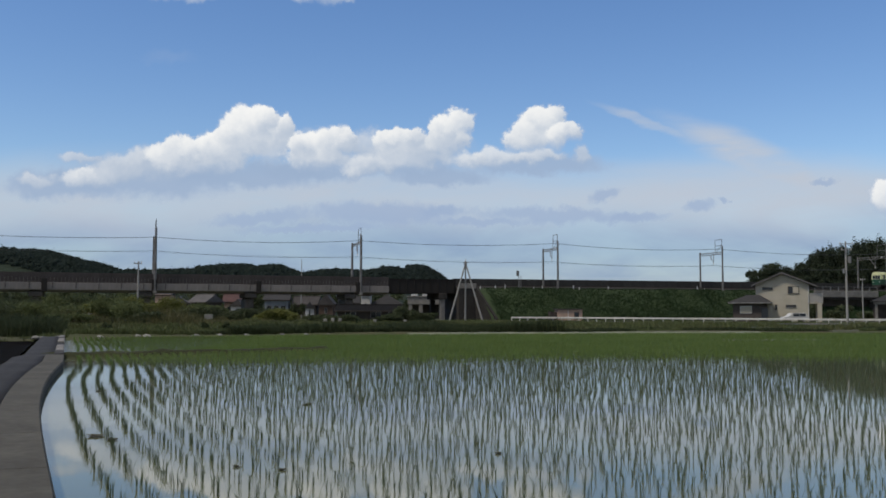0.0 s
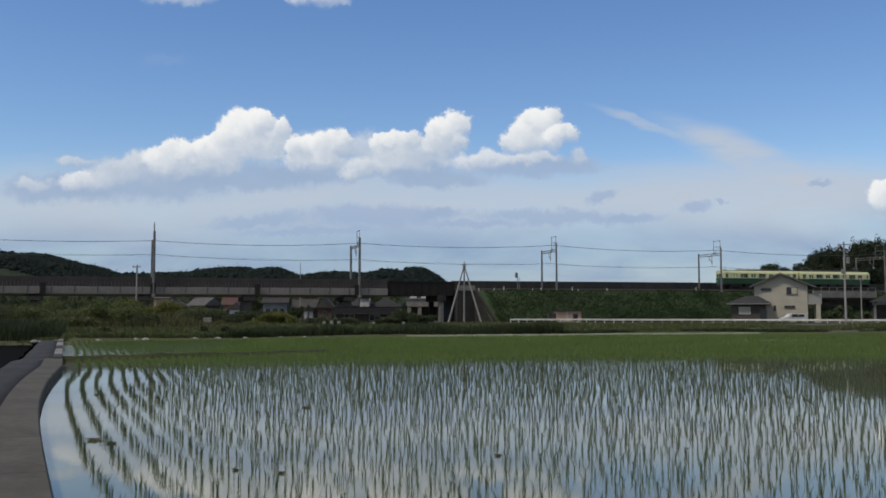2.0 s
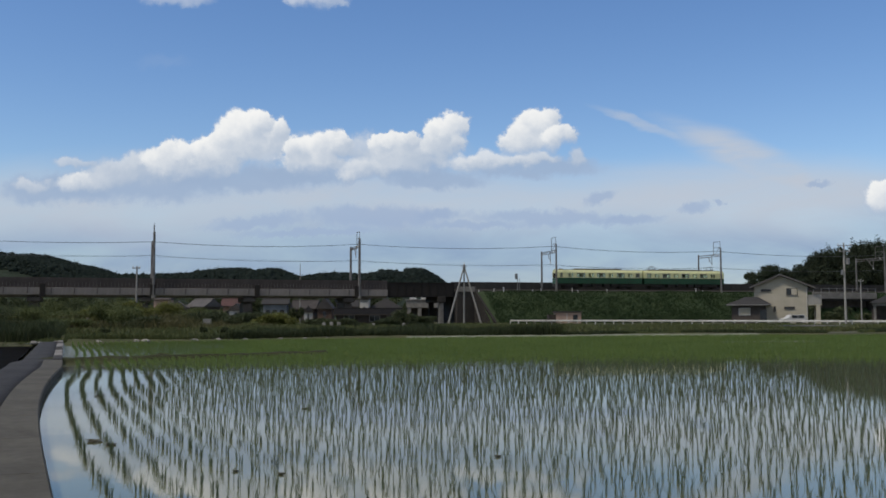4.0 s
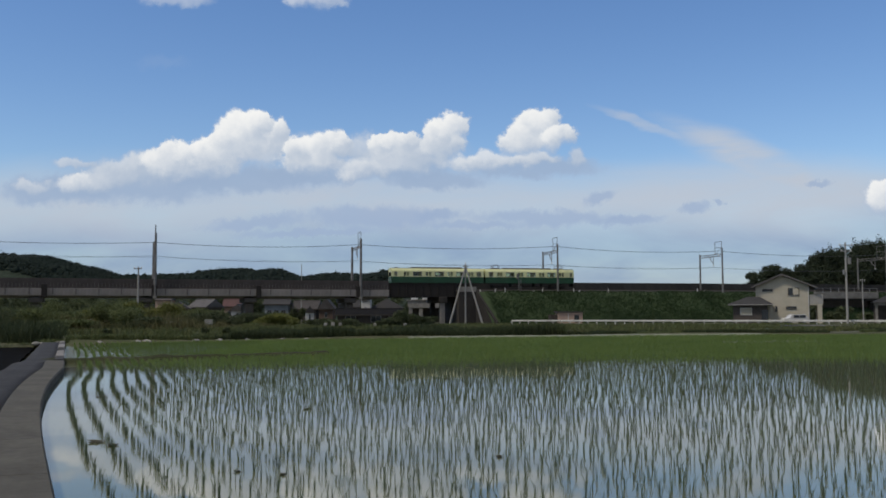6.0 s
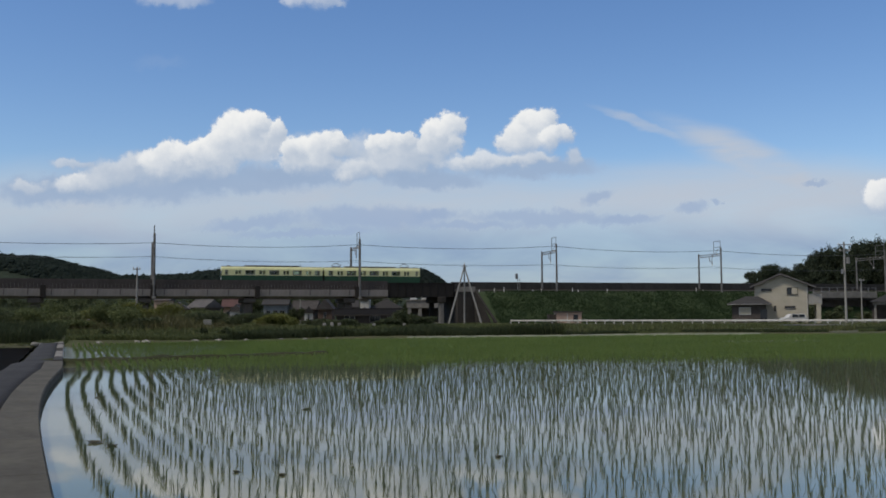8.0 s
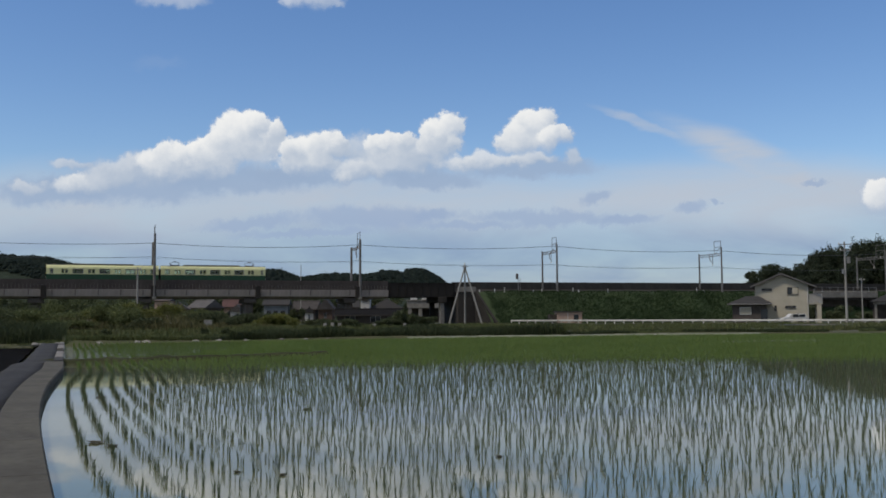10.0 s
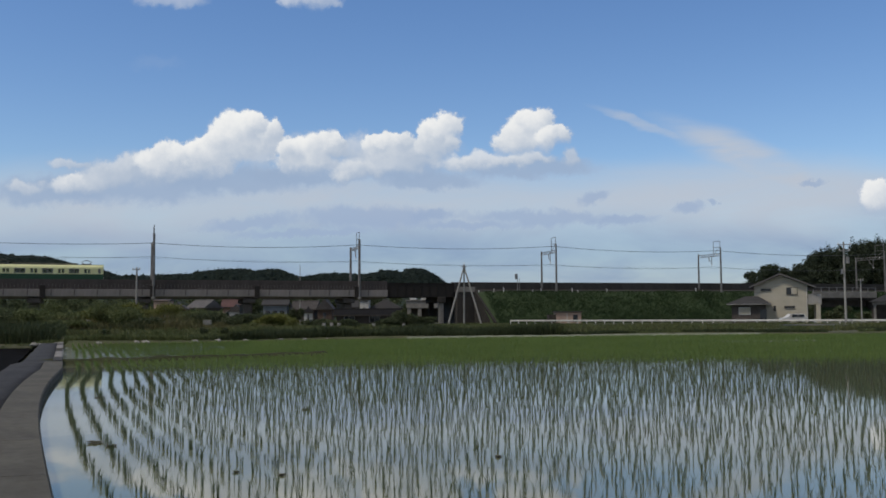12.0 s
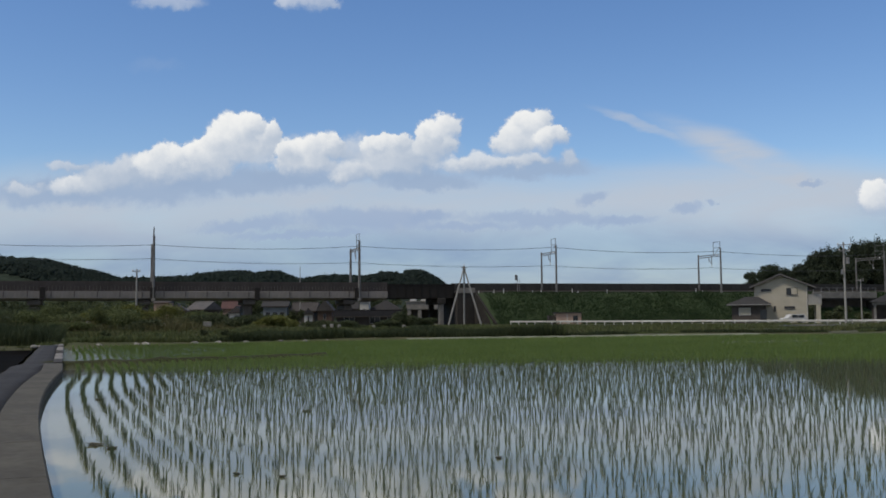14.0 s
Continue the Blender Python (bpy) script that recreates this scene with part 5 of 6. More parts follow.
    c = [bm.verts.new(p) for p in ((-3.35, -2.5, 2.75), (3.3, -2.5, 2.75), (3.3, 2.6, 2.75), (-3.35, 2.6, 2.75), (-3.35, -2.5, 2.92), (3.3, -2.5, 2.92), (3.3, 2.6, 2.92), (-3.35, 2.6, 2.92))]
    t = [bm.verts.new((-0.5, 0, 4.1)), bm.verts.new((1.4, 0, 4.1))]
    for f in ((0, 1, 5, 4), (1, 2, 6, 5), (2, 3, 7, 6), (3, 0, 4, 7), (3, 2, 1, 0)):
        bm.faces.new([c[i] for i in f])
    for f in ((c[4], c[5], t[1], t[0]), (c[6], c[7], t[0], t[1]), (c[5], c[6], t[1]), (c[7], c[4], t[0])):
        bm.faces.new(f)
    bmesh.ops.recalc_face_normals(bm, faces=bm.faces)
    part("roof", bm, M_TILE, wing)
    part("gutter", rodded((-3.35, -2.56, 2.8), (3.3, -2.56, 2.8), 0.07), M_GALV, wing)
    win = part("window", boxed(-1.55, 0.2, -1.88, -1.78, 1.2, 2.35), M_WHITE, wing)
    part("blind", boxed(-1.46, 0.11, -1.895, -1.882, 1.28, 2.27), M_STUCCO, win)
    part("door", boxed(1.6, 2.6, -1.86, -1.79, -0.1, 2.0), M_GLASS, wing)
    part("porch_wall", boxed(2.51, 3.2, -1.2, 2.0, -0.3, 2.7), M_STUCCO, wing)


def build_garage():
    root = thing("garage", pose(65.3, 137.0, 0.0, 0, 0, -22), "open-fronted grey garage with a low hipped roof", "garage")
    part("back_wall", boxed(-3.2, 4.2, 2.4, 2.6, -0.3, 2.9), M_BROWN, root)
    part("side_wall", boxed(3.9, 4.2, -2.4, 2.39, -0.3, 2.9), M_BROWN, root)
    for x in (-3.15, 0.6):
        part("post", boxed(x, x + 0.32, -2.5, -2.2, -0.3, 2.55), M_CONCRETE, root)
    part("lintel", boxed(-3.3, 4.3, -2.6, -2.2, 2.55, 2.95), M_CONCRETE, root)
    bm = bmesh.new()
    c = [bm.verts.new(p) for p in ((-3.7, -3.0, 2.96), (4.7, -3.0, 2.96), (4.7, 3.0, 2.96), (-3.7, 3.0, 2.96))]
    t = [bm.verts.new((-0.8, 0, 4.3)), bm.verts.new((1.8, 0, 4.3))]
    for f in ((c[0], c[1], t[1], t[0]), (c[2], c[3], t[0], t[1]), (c[1], c[2], t[1]), (c[3], c[0], t[0]), tuple(c[::-1])):
        bm.faces.new(f)
    bmesh.ops.recalc_face_normals(bm, faces=bm.faces)
    part("roof", bm, M_TILE, root)


def build_hut():
    root = thing("hut", pose(20.5, 158.0, -0.1, 0, 0, 4), "small pinkish hut with one dark window", "hut")
    part("wall", boxed(-1.95, 2.15, -1.3, 1.3, -0.3, 1.85), M_PINK, root)
    bm = bmesh.new()
    prism(bm, ((-2.15, 1.80), (2.35, 1.84), (2.35, 1.98), (-2.15, 2.02)), -1.5, 1.5)
    part("roof", bm, M_ROOFWARM, root)
    part("corner_post", boxed(-0.28, -0.18, -1.33, -1.30, -0.2, 1.8), M_WHITE, root)
    win = part("window", boxed(0.75, 1.55, -1.36, -1.28, 0.25, 1.45), M_WOOD, root)
    part("pane", boxed(0.83, 1.47, -1.375, -1.362, 0.33, 1.37), M_GLASS, win)
    part("lean_to", boxed(-3.1, -1.96, -0.9, 1.2, -0.3, 1.5), M_WOOD, root)


def build_car_parked():
    """A white car parked before the house."""
    root = thing("parked_car", pose(49.4, 134.5, -0.03, 0, 0, 183), "small white car parked behind the guardrail", "car")
    bm = bmesh.new()
    prism(bm, ((-1.75, 0.3), (1.75, 0.3), (1.8, 0.72), (1.05, 0.86), (0.6, 1.30), (-1.35, 1.34), (-1.75, 0.85)), -0.72, 0.72)
    bmesh.ops.bevel(bm, geom=list(bm.edges), offset=0.07, segments=2, affect="EDGES")
    part("body", bm, M_WHITE, root)
    for x0, x1 in ((-1.3, -0.45), (-0.38, 0.45)):
        for y in (-0.735, 0.722):
            part("side_window", boxed(x0, x1, y, y + 0.013, 0.84, 1.25), M_GLASS, root)
    for cx in (-1.1, 1.1):
        for y in (-0.62, 0.62):
            wheel = part("wheel", rodded((cx, y - 0.09, 0.28), (cx, y + 0.09, 0.28), 0.29, 0.29, 18), M_UNDER, root)
            part("rim", rodded((cx, y - 0.10, 0.28), (cx, y + 0.10, 0.28), 0.16, 0.16, 14), M_GALV, wheel)
    for y in (-0.5, 0.5):
        part("headlight", boxed(1.74, 1.80, y - 0.12, y + 0.12, 0.55, 0.68), M_WHITE, root)


# ---- the road and its guardrail ----
RAIL_A, RAIL_B = Vector((10.6, 150.0, -0.10)), Vector((72.0, 103.0, -0.10))


def build_road():
    d = (RAIL_B - RAIL_A).normalized()
    side = Vector((-d.y, d.x, 0))
    verts, faces = [], []
    n = 30
    for i in range(n):
        p = RAIL_A - d * 8 + d * (i / (n - 1) * 130)
        for o in (0.15, 2.0, 4.2):
            q = p + side * o
            verts.append((q.x, q.y, -0.03))
    for i in range(n - 1):
        for k in range(2):
            faces.append((i * 3 + k, (i + 1) * 3 + k, (i + 1) * 3 + k + 1, i * 3 + k + 1))
    ob = new("road", sheet("road", verts, faces, M_ASPHALT))
    solid = ob.modifiers.new("thickness", "SOLIDIFY")
    solid.thickness, solid.offset = 0.25, -1
    tagged(ob, "narrow asphalt road behind the guardrail", "road", kind="structure")
    root = thing("guardrail", Matrix(), "white painted steel guardrail along the road", "guardrail")
    total = (RAIL_B - RAIL_A).length
    turn = math.degrees(math.atan2(d.y, d.x))
    post = mesh_of(boxed(-0.06, 0.06, -0.05, 0.05, -0.25, 0.60, bevel=0.01), "post", M_WHITE)
    bm = bmesh.new()
    prism_pts = ((0.44, 0.0), (0.50, -0.05), (0.56, -0.01), (0.62, -0.05), (0.68, 0.0), (0.68, 0.03), (0.44, 0.03))
    beam_len = 4.5
    front = [bm.verts.new((0.0, y - 0.06, z)) for z, y in prism_pts]
    back = [bm.verts.new((beam_len - 0.01, y - 0.06, z)) for z, y in prism_pts]
    for i in range(len(front)):
        j = (i + 1) % len(front)
        bm.faces.new((front[i], front[j], back[j], back[i]))
    bm.faces.new(front[::-1])
    bm.faces.new(back)
    bmesh.ops.recalc_face_normals(bm, faces=bm.faces)
    beam = mesh_of(bm, "beam", M_WHITE)
    at = 0.0
    k = 0
    while at < total:
        p = RAIL_A + d * at
        part("post", post, None, root, m=pose(p.x, p.y, p.z, 0, 0, turn))
        if k % 3 == 0:
            part("beam", beam, None, root, m=pose(p.x, p.y, p.z, 0, 0, turn))
        at += 1.5
        k += 1


def build_pole(x, y, z, high, r, text, bars=(), name="utility_pole", lean=0.0):
    root = thing(name, pose(x, y, z, 0, lean, 0), text, "pole")
    part("shaft", rodded((0, 0, -0.4), (0, 0, high), r, r * 0.62, 12), M_POLE, root)
    for dz, half in bars:
        arm = part("crossarm", boxed(-half, half, -r - 0.10, -r - 0.01, high - dz - 0.05, high - dz + 0.05), M_GALV, root)
        for sx in (-0.85, 0.85):
            part("insulator", rodded((sx * half, -r - 0.055, high - dz + 0.05), (sx * half, -r - 0.055, high - dz + 0.24), 0.06, 0.04, 8), M_WHITE, arm)
    return root


def build_poles():
    pole = build_pole(50.1, 118.5, -0.05, 10.3, 0.155, "tall grey concrete utility pole by the guardrail", ((0.35, 0.9), (1.1, 0.7)))
    part("transformer", rodded((0.45, 0, 7.6), (0.45, 0, 8.4), 0.22, 0.22, 14), M_GALV, pole)
    part("cable_box", boxed(-0.35, -0.20, -0.2, 0.2, 6.3, 6.9), M_GALV, pole)
    build_pole(66.8, 152.0, 0.0, 6.9, 0.11, "short grey pole beside the garage", ((0.3, 0.4),))
    build_pole(-35.0, 108.5, 0.1, 6.9, 0.13, "slim pale pole among the bushes", ((0.25, 0.45),))
    build_pole(-28.0, 186.0, 0.0, 11.4, 0.10, "thin far pole behind the viaduct")
    # three poles leaning together
    root = thing("tripod_poles", pose(3.1, 140.0, 0.0), "three pale poles joined in a tripod", "pole tripod")
    top = Vector((0, 0, 8.6))
    for x, y in ((-2.45, -0.6), (2.55, -0.6), (0.0, 1.0)):
        part("leg", rodded((x, y, -0.3), top + Vector((-x * 0.03, -y * 0.03, 0.15)), 0.15, 0.10, 10), M_POLE, root)
    part("band", rodded((0, 0, 8.25), (0, 0, 8.4), 0.27, 0.24, 12), M_GALV, root)
    part("crossarm", boxed(-0.45, 0.45, -0.25, -0.15, 8.5, 8.6), M_GALV, root)
    part("insulator", rodded((0, 0, 8.7), (0, 0, 9.1), 0.07, 0.05, 8), M_WHITE, root)
    # line-side signal and marker posts
    sig = thing("railway_signal", track_frame(13.0, -2.6, RAIL - 0.5), "small dark railway signal on a post", "signal")
    part("post", rodded((0, 0, 0), (0, 0, 3.4), 0.07, 0.06, 8), M_GALV, sig)
    part("head", boxed(-0.45, -0.08, -0.18, 0.12, 2.5, 3.5, bevel=0.05), M_MAST, sig)
    part("ladder", boxed(0.35, 0.42, -0.05, 0.05, 0.0, 2.6), M_GALV, sig)
    for i, x in enumerate((5.6, 8.4, 10.2, 15.6, 17.2, 23.1, 24.2, 29.8, 47.6, 49.0)):
        p = thing("marker_post", track_frame(x, -3.3, RAIL - 0.45), "short white marker post beside the track", "marker post", "posts along the railway")
        part("post", boxed(-0.06, 0.06, -0.06, 0.06, 0.0, 0.5 + 0.2 * (i % 3), bevel=0.01), M_WHITE, p)


def build_underpass():
    """The small concrete bridge in the bank behind the house."""
    root = thing("underpass_bridge", track_frame(76.0), "small grey concrete railway bridge over a lane", "bridge")
    part("parapet", boxed(-8.5, 6.5, -9.7, -9.45, 4.35, 5.55, bevel=0.04), M_CONCRETE, root)
    part("deck_slab", boxed(-8.5, 6.5, -9.44, -3.4, 4.0, 4.6), M_VIADUCT, root)
    part("edge_beam", boxed(-8.5, 6.5, -9.6, -9.44, 3.9, 4.34), M_STEEL, root)
    # dark panel that stands for the shade inside the opening
    part("back_wall", boxed(-7.4, 5.4, -8.0, -7.7, -0.4, 3.99), M_DARKWALL, root)
    for x in (-8.4, 5.45):
        part("abutment_wall", boxed(x, x + 0.95, -9.4, -3.5, -0.4, 3.99), M_ABUTMENT, root)
    for x in np.linspace(-8.3, 6.3, 9):
        part("rail_post", boxed(x - 0.04, x + 0.04, -9.62, -9.54, 5.55, 6.3), M_GALV, root)
    part("hand_rail", boxed(-8.4, 6.4, -9.61, -9.55, 6.3, 6.36), M_GALV, root)


# ---- the bank beyond the paddy ----
def build_bank_things():
    rng = np.random.default_rng(51)
    # edging stones
    mats = []
    for i in range(3):
        bm = bmesh.new()
        bmesh.ops.create_icosphere(bm, subdivisions=2, radius=0.5)
        for v in bm.verts:
            v.co *= 1 + 0.35 * noise.noise(v.co * 2.0 + Vector((i * 7.0, 0, 0)))
            v.co.z *= 0.6
        mats.append(mesh_of(bm, "stone", M_STONE))
    for i in range(34):
        x = -21.0 + i * 0.46 + rng.normal(0, 0.12)
        y = float(far_bank(x)) + 0.15 + rng.normal(0, 0.08)
        s = rng.uniform(0.18, 0.42)
        if rng.random() < 0.25:
            continue
        ob = part("stone", mats[i % 3], None, m=Matrix.Translation((x, y, 0.06)) @ Matrix.Rotation(rng.uniform(0, 6.28), 4, "Z") @ Matrix.Diagonal((s * 1.3, s, s, 1)))
        tagged(ob, "pale grey edging stone at the paddy's bank", "stone", "edging stones along the bank")
    # pale strip of dry mud at the foot of the far bank
    verts, faces = [], []
    for i in range(60):
        x = -2.0 + i * 0.36
        y = float(far_bank(x))
        for o, z in ((-0.9, -0.05), (-0.55, 0.15), (-0.15, 0.17), (0.25, 0.10)):
            verts.append((x, y + o, z + 0.008 * math.sin(i * 1.7)))
    for i in range(59):
        for k in range(3):
            faces.append((i * 4 + k, (i + 1) * 4 + k, (i + 1) * 4 + k + 1, i * 4 + k + 1))
    tagged(new("mud_ledge", sheet("mud_ledge", verts, faces, M_DRYMUD, True)), "pale dried ledge along the far bank", "ledge", kind="structure")
    # access slab by the road
    slab = thing("access_ramp", pose(35.0, 88.0, 0.0, 0, 0, -12), "pale concrete ramp leading down to the paddy", "ramp", kind="structure")
    part("slab", boxed(-2.0, 2.4, -5.0, 5.0, -0.1, 0.30, bevel=0.03), M_KERB, slab)
    part("slab", boxed(-4.2, -2.03, -5.0, 5.0, -0.1, 0.27, bevel=0.03), M_ASPHALT, slab)
    # metal cabinet, pots, posts
    cab = thing("field_cabinet", pose(-21.3, 86.0, 0.1, 0, 0, 14), "pale grey-beige metal field cabinet on a plinth", "cabinet")
    part("body", boxed(-0.38, 0.38, -0.40, 0.40, 0.0, 0.95, bevel=0.02), M_DRYMUD, cab)
    part("door", boxed(-0.34, 0.30, -0.425, -0.402, 0.04, 0.90), M_STONE, cab)
    part("plinth", boxed(-0.45, 0.45, -0.46, 0.46, -0.15, 0.0), M_CONCRETE, cab)
    for i, (x, y, h) in enumerate(((-12.0, 96, 0.55), (-11.3, 96.4, 0.6), (-10.6, 96.8, 0.55), (-34.3, 92, 1.1), (-4.3, 104, 0.5), (-7.6, 104, 0.45))):
        p = thing("marker_stake", pose(x, y, float(ground_height(x, y))), "short white wooden stake in the grass", "stake", "stakes in the field")
        part("stake", boxed(-0.16, 0.16, -0.1, 0.1, -0.2, h, bevel=0.02), M_POLE, p)
    # bushes
    greens = ((-41, 84, 7.0, 2.0, M_LEAF_DARK), (-36, 88, 6.0, 2.6, M_LEAF), (-33, 95, 5.0, 3.2, M_LEAF), (-29.5, 88, 5.0, 2.5, M_LEAF), (-46, 96, 8.0, 2.6, M_LEAF_DARK),
              (-24.5, 97, 5.5, 2.0, M_LEAF_DARK), (-19.5, 95, 4.6, 1.7, M_LEAF_DARK), (-15.6, 92, 3.6, 1.7, M_LEAF_YELLOW), (-17.0, 92.5, 3.2, 1.6, M_LEAF_YELLOW), (-31.8, 98.5, 4.2, 3.2, M_LEAF_YELLOW), (-44, 100, 6.0, 2.6, M_LEAF), (-38.5, 99, 6.0, 2.6, M_LEAF), (-26.5, 103, 6.0, 2.5, M_LEAF), (-35.5, 97, 3.6, 2.9, M_LEAF_YELLOW),
              (-10.0, 98, 4.0, 1.0, M_LEAF_DARK), (-13.0, 100, 4.0, 1.1, M_LEAF_DARK), (-4.6, 108, 3.6, 2.2, M_LEAF_DARK), (-6.5, 106, 3.0, 1.1, M_LEAF_DARK), (-2.3, 112, 3.0, 1.6, M_LEAF_DARK),
              (-52, 92, 8.0, 2.0, M_LEAF), (-42, 76, 5.0, 1.2, M_LEAF), (-37, 74, 5.0, 1.1, M_LEAF_DARK), (-31, 78, 5.0, 1.2, M_LEAF), (-26, 80, 4.0, 1.3, M_LEAF_DARK),
              (-22, 110, 6.0, 2.0, M_LEAF_DARK), (-28, 112, 6.0, 2.2, M_LEAF), (-48, 110, 8.0, 3.0, M_LEAF_DARK), (-40, 108, 7.0, 3.0, M_LEAF_DARK), (-56, 106, 8.0, 3.0, M_LEAF), (-53, 114, 8.0, 3.7, M_LEAF_DARK), (-46.5, 115, 8.0, 3.8, M_LEAF), (-41.5, 114, 6.5, 3.6, M_LEAF_DARK), (-37, 113, 6.0, 3.8, M_LEAF), (-33, 112, 5.0, 3.6, M_LEAF_YELLOW))
    for i, (x, y, wide, high, mat) in enumerate(greens):
        text = "yellow-green shrub among the bushes" if mat is M_LEAF_YELLOW else ("dark green leafy bush beyond the paddy" if mat is M_LEAF_DARK else "mid-green overgrown bush beyond the paddy")
        build_bush(x, y, wide, high, mat, 200 + i, text, 0.085, 760)
    for i, (x, y, wide, high) in enumerate(((-24.4, 84, 1.7, 0.9), (-17.0, 84, 1.8, 0.8))):
        rng2 = np.random.default_rng(300 + i)
        f = leaves(rng2, [(0, 0, high * 0.6), (wide * 0.25, 0, high * 0.5), (-wide * 0.25, 0, high * 0.55)], [(wide * 0.3, 0.5, high * 0.35)] * 3, 60, 0.07)
        root = thing("flowering_bush", pose(x, y, float(ground_height(x, y))), "low bush with pale white blossoms", "bush", "flowering bushes")
        part("stems", rodded((0, 0, -0.1), (0, 0, high * 0.5), 0.04, 0.02, 6), M_BARK, root)
        part("blossoms", quads(f, M_FLOWER if i == 0 else M_LEAF, "blossoms"), None, root)
        g = leaves(rng2, [(0, 0, high * 0.4)], [(wide * 0.5, 0.5, high * 0.4)], 150, 0.09)
        part("foliage", quads(g, M_LEAF, "foliage"), None, root)
    for i, (x, y) in enumerate(((-14.4, 57.2), (-13.2, 57.6), (-19.2, 54.2))):
        build_bush(x, y, 0.5, 0.5, M_LEAF_DARK, 320 + i, "small dark shrub at the water's edge", 0.07, 90, "shrubs at the water's edge")
    # grass: a dark strip on the bank, and rough pasture behind it
    n = 22000
    x = rng.uniform(-24, 46, n)
    back = rng.random(n) ** 1.6 * 5.0
    y = far_bank(x) + 0.25 + back
    patch = np.array([noise.noise(Vector((a * 0.35, b * 0.35, 4.0))) for a, b in zip(x, y)])
    strong = np.where((x > -11) & (x < 7), 0.62, np.where(x > 7, 0.22, 0.30))
    h = strong * (0.55 + 0.7 * np.clip(patch + 0.4, 0, 1.2))
    keep = ~((x > 24) & (x < 34) & (np.abs(x - y * 0.4) < 2.2))
    x, y, h, patch = x[keep], y[keep], h[keep], patch[keep]
    dark = (x > -12 + rng.normal(0, 0.8, len(x))) & (x < 7 + rng.normal(0, 0.8, len(x)))
    dark |= (x > 7) & (patch > 0.02)
    for m, mat, name, text in ((dark, M_HEDGE, "bank_hedge", "dark green overgrown grass along the paddy's far bank"), (~dark, M_LEAF, "bank_grass", "mid-green grass along the paddy's far bank")):
        tufts = blades(rng, x[m], y[m], ground_height(x[m], y[m]) - 0.03, h[m], 0.035, 3, 0.12, 0.7)
        tagged(new(name, quads(tufts, mat, name)), text, "grass", kind="stuff")
    n = 36000
    y = rng.uniform(56, 150, n)
    x = rng.uniform(-0.52, 0.5, n) * y
    keep = (y > far_bank(np.clip(x, -60, 60)) + 4)
    d = (RAIL_B - RAIL_A).normalized()
    off = (y - RAIL_A.y) * d.x - (x - RAIL_A.x) * d.y
    keep &= ~((off > -9.0) & (off <= -0.3) & (x > 5) & (rng.random(len(x)) > 0.25))
    keep &= ~((off > -0.3) & (off < 4.6) & (x > 5))
    keep &= ~((np.abs(x - 35 - (y - 88) * 0.2) < 4.6) & (np.abs(y - 88) < 5.2))
    keep &= ~((off > 4.6) & (x > 38))
    x, y = x[keep], y[keep]
    patch = np.array([noise.noise(Vector((a * 0.12, b * 0.12, 9.0))) for a, b in zip(x, y)])
    h = 0.22 + 0.30 * np.clip(patch + 0.3, 0, 1)
    tagged(new("field_grass", quads(blades(rng, x, y, ground_height(x, y) - 0.03, h, 0.06, 3, 0.25, 0.8), M_GRASS, "field_grass")), "rough green and brown grass on the fallow field", "grass", kind="stuff")


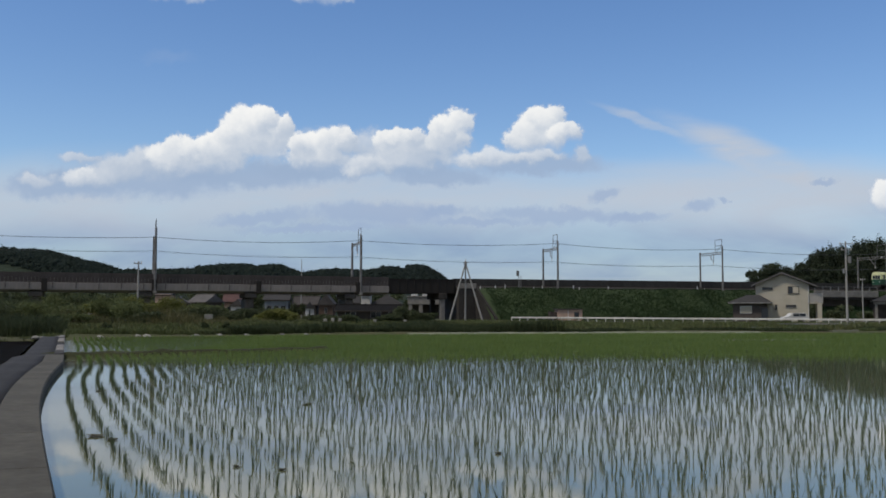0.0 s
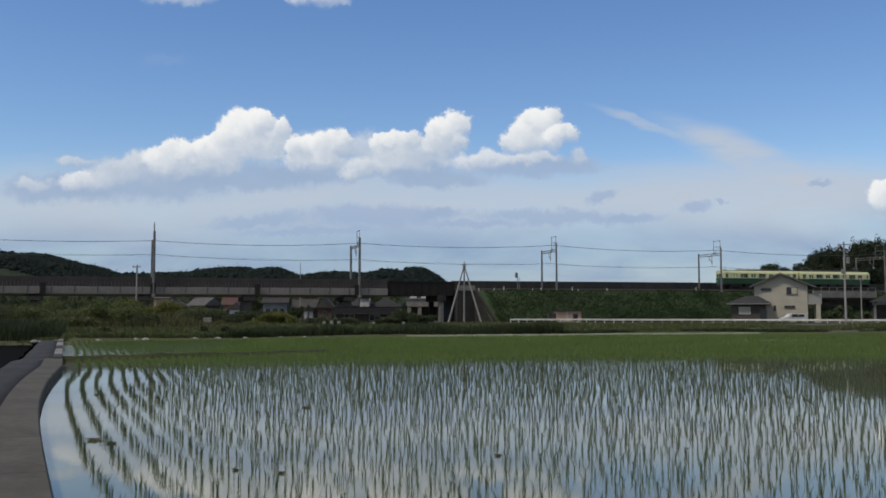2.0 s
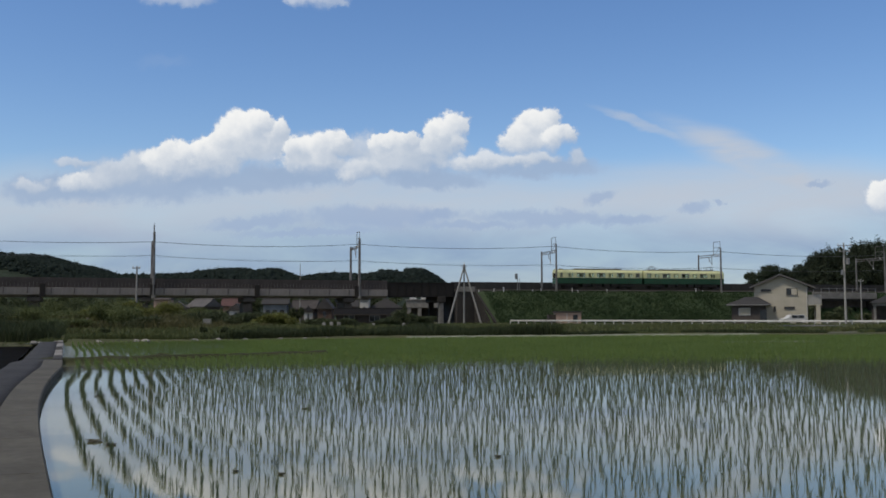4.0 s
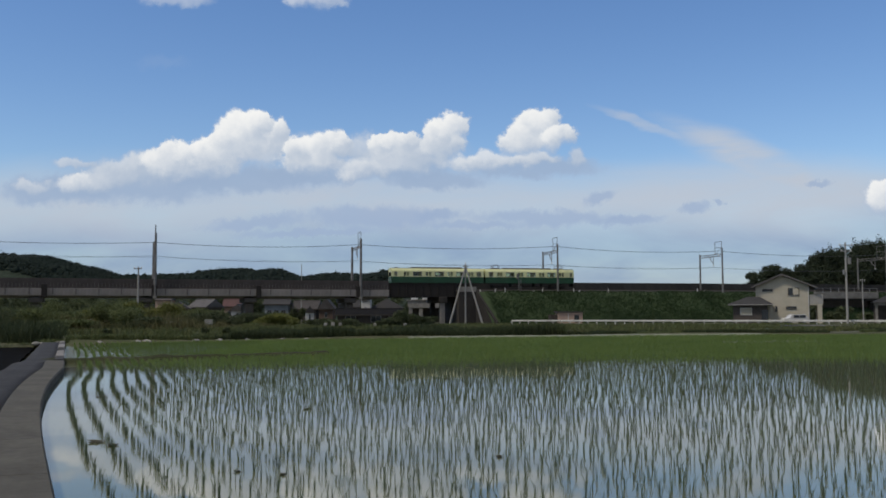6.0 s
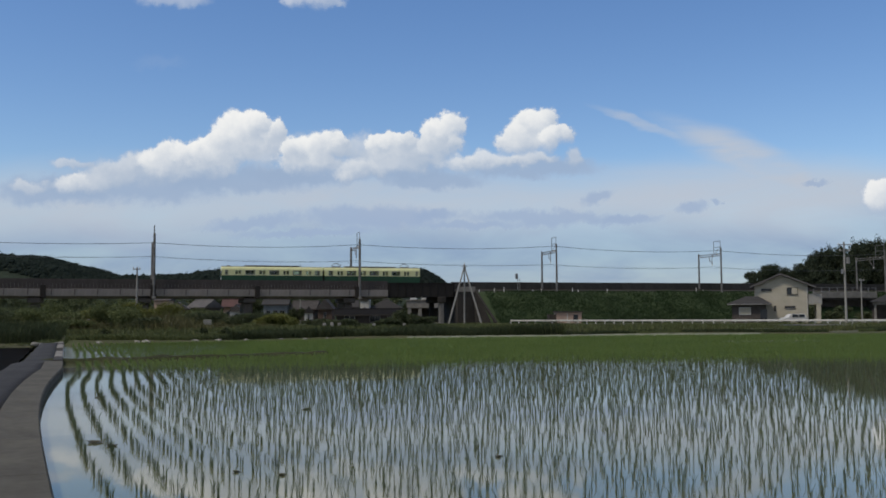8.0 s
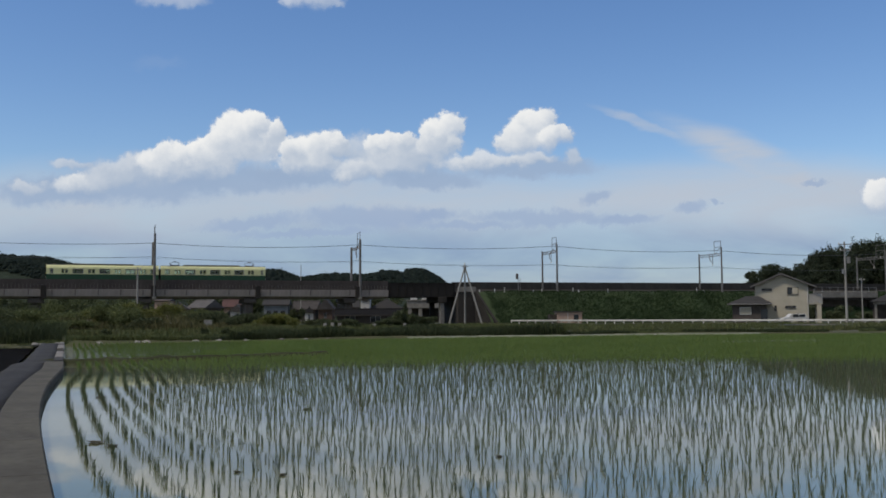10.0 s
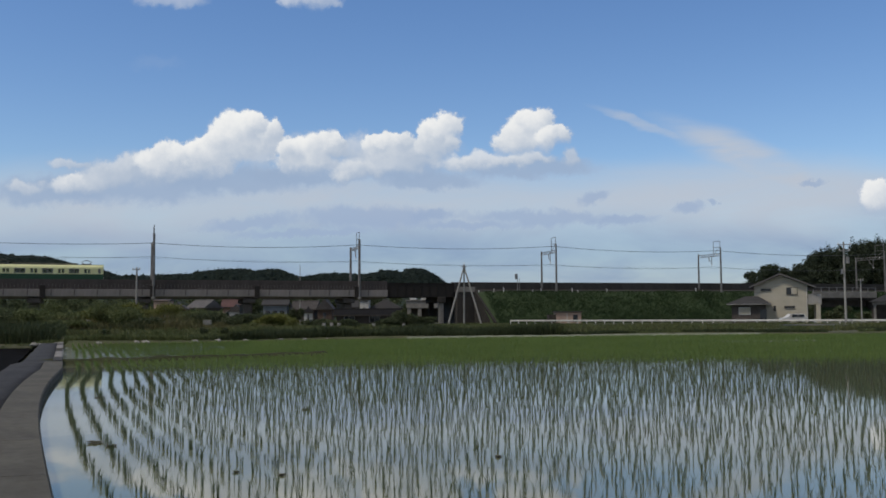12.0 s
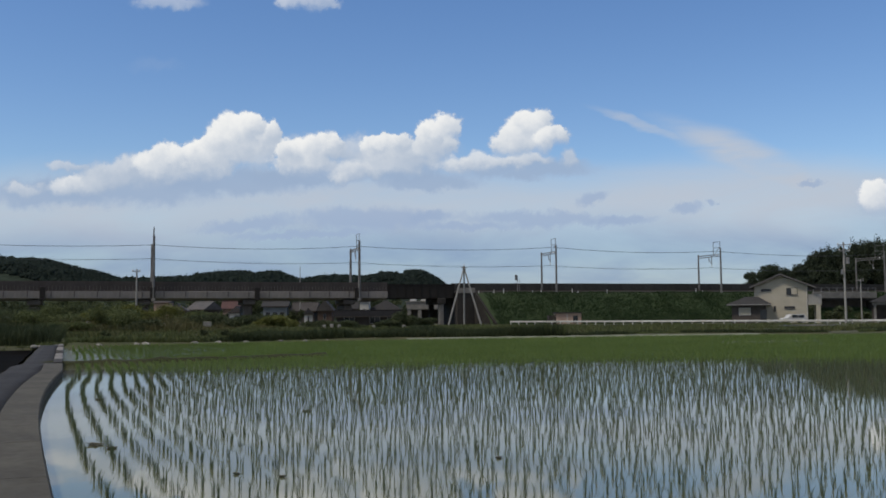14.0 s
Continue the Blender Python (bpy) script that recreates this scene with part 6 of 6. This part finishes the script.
def build_weeds():
    """Reeds and tangled growth beyond the paddy, the dark weeds of the ditch, and a pale bar in the rice."""
    rng = np.random.default_rng(77)
    n = 9000
    y = rng.uniform(78, 118, n)
    x = rng.uniform(-0.49, -0.17, n) * y
    patch = np.array([noise.noise(Vector((a * 0.16, b * 0.16, 3.0))) for a, b in zip(x, y)])
    keep = patch > -0.12
    x, y, patch = x[keep], y[keep], patch[keep]
    h = (0.7 + 1.3 * np.clip(patch + 0.1, 0, 1)) * (0.55 + 0.45 * np.clip((y - 76) / 22, 0, 1)) * np.where(x / y < -0.26, 1.15, 0.75)
    tagged(new("reeds", quads(blades(rng, x, y, ground_height(x, y) - 0.05, h, 0.06, 5, 0.35, 0.45), M_REED, "reeds")), "tall tan and green reeds beyond the paddy", "reeds", kind="stuff")
    n = 6500
    y = rng.uniform(11, 50, n)
    x = wall_x(y) - 4.6 - rng.random(n) ** 1.3 * 4.5
    tagged(new("ditch_weeds", quads(blades(rng, x, y, ground_height(x, y) - 0.05, 0.75 + 0.3 * rng.random(n), 0.05, 5, 0.3, 0.6), M_LEAF_DARK, "ditch_weeds")), "dark tangled weeds filling the ditch beside the lane", "weeds", kind="stuff")
    hedge = rng.uniform((-120, 236, 0), (-2, 246, 1), (420, 3))
    hedge[:, 2] = 0.6 + 5.2 * hedge[:, 2] ** 0.8
    tagged(new("far_hedgerow", quads(leaves(rng, hedge, [(2.2, 1.8, 1.2)] * len(hedge), 90, 0.32, shell=0.2), M_LEAF_DARK, "far_hedgerow")), "dark hedgerow behind the village houses", "hedge", kind="stuff")
    n = 2600
    y = rng.uniform(50, 62, n)
    x = wall_x(y) - rng.uniform(0.2, 9.0, n)
    tagged(new("corner_weeds", quads(blades(rng, x, y, ground_height(x, y) - 0.05, 0.5 + 0.5 * rng.random(n), 0.05, 5, 0.3, 0.6), M_HEDGE, "corner_weeds")), "green weeds at the end of the lane", "weeds", kind="stuff")
    # a sheet over the ditch hollow, its shade painted as a near-black surface
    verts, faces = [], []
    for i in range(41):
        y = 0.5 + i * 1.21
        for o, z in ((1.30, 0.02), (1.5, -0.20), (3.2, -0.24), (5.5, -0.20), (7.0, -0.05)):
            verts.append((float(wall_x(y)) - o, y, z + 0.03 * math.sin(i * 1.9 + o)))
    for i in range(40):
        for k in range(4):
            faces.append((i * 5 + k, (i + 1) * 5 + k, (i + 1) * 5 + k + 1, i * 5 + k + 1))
    tagged(new("ditch_shade", sheet("ditch_shade", verts, faces, M_DITCH_SHADE, True)), "near-black sheet painted as shade in the ditch beside the lane", "ditch", kind="structure")
    # fallen timber by the ditch
    log = thing("timber_beam", pose(-25.0, 58.6, 0.55, 0, 0, 8), "long dark weathered timber beam lying on posts", "timber")
    part("beam", boxed(-1.0, 1.0, -0.1, 0.1, 0.0, 0.16, bevel=0.02), M_WOOD, log)
    for bx in (-0.8, 0.8):
        part("block", boxed(bx - 0.12, bx + 0.12, -0.12, 0.12, -0.6, -0.002), M_WOOD, log)
    # a pale bar in the rice, painted as a bright gap of water
    verts, faces = [], []
    for i in range(30):
        x = 12.8 + i * 0.17
        y = 44.0 + 0.12 * math.sin(i * 0.9) + 0.2 * (x - 12.8)
        for o, z in ((-0.22, -0.03), (-0.07, 0.06), (0.07, 0.06), (0.22, -0.03)):
            verts.append((x, y + o, z + 0.012 * math.sin(i * 2.1 + o)))
    for i in range(29):
        for k in range(3):
            faces.append((i * 4 + k, (i + 1) * 4 + k, (i + 1) * 4 + k + 1, i * 4 + k + 1))
    tagged(new("bright_gap_bar", sheet("bright_gap_bar", verts, faces, M_CONCRETE, True)), "thin pale bar painted as a bright water gap in the rice", "mud", kind="structure")


build_hills()
build_woods()
build_village()
build_main_house()
build_garage()
build_hut()
build_car_parked()
build_road()
build_poles()
build_underpass()
build_bank_things()
build_weeds()

# ---- what moves ----
def motions():
    walk(lead_car, car_rows(CAR_LENGTH / 2))
    walk(rear_car, car_rows(CAR_LENGTH / 2 + CAR_PITCH))
    walk(cloud_bank, [(0.0, pose(0, 3200, 0)), (14.0, pose(-34.0, 3200, 0))])


motions()
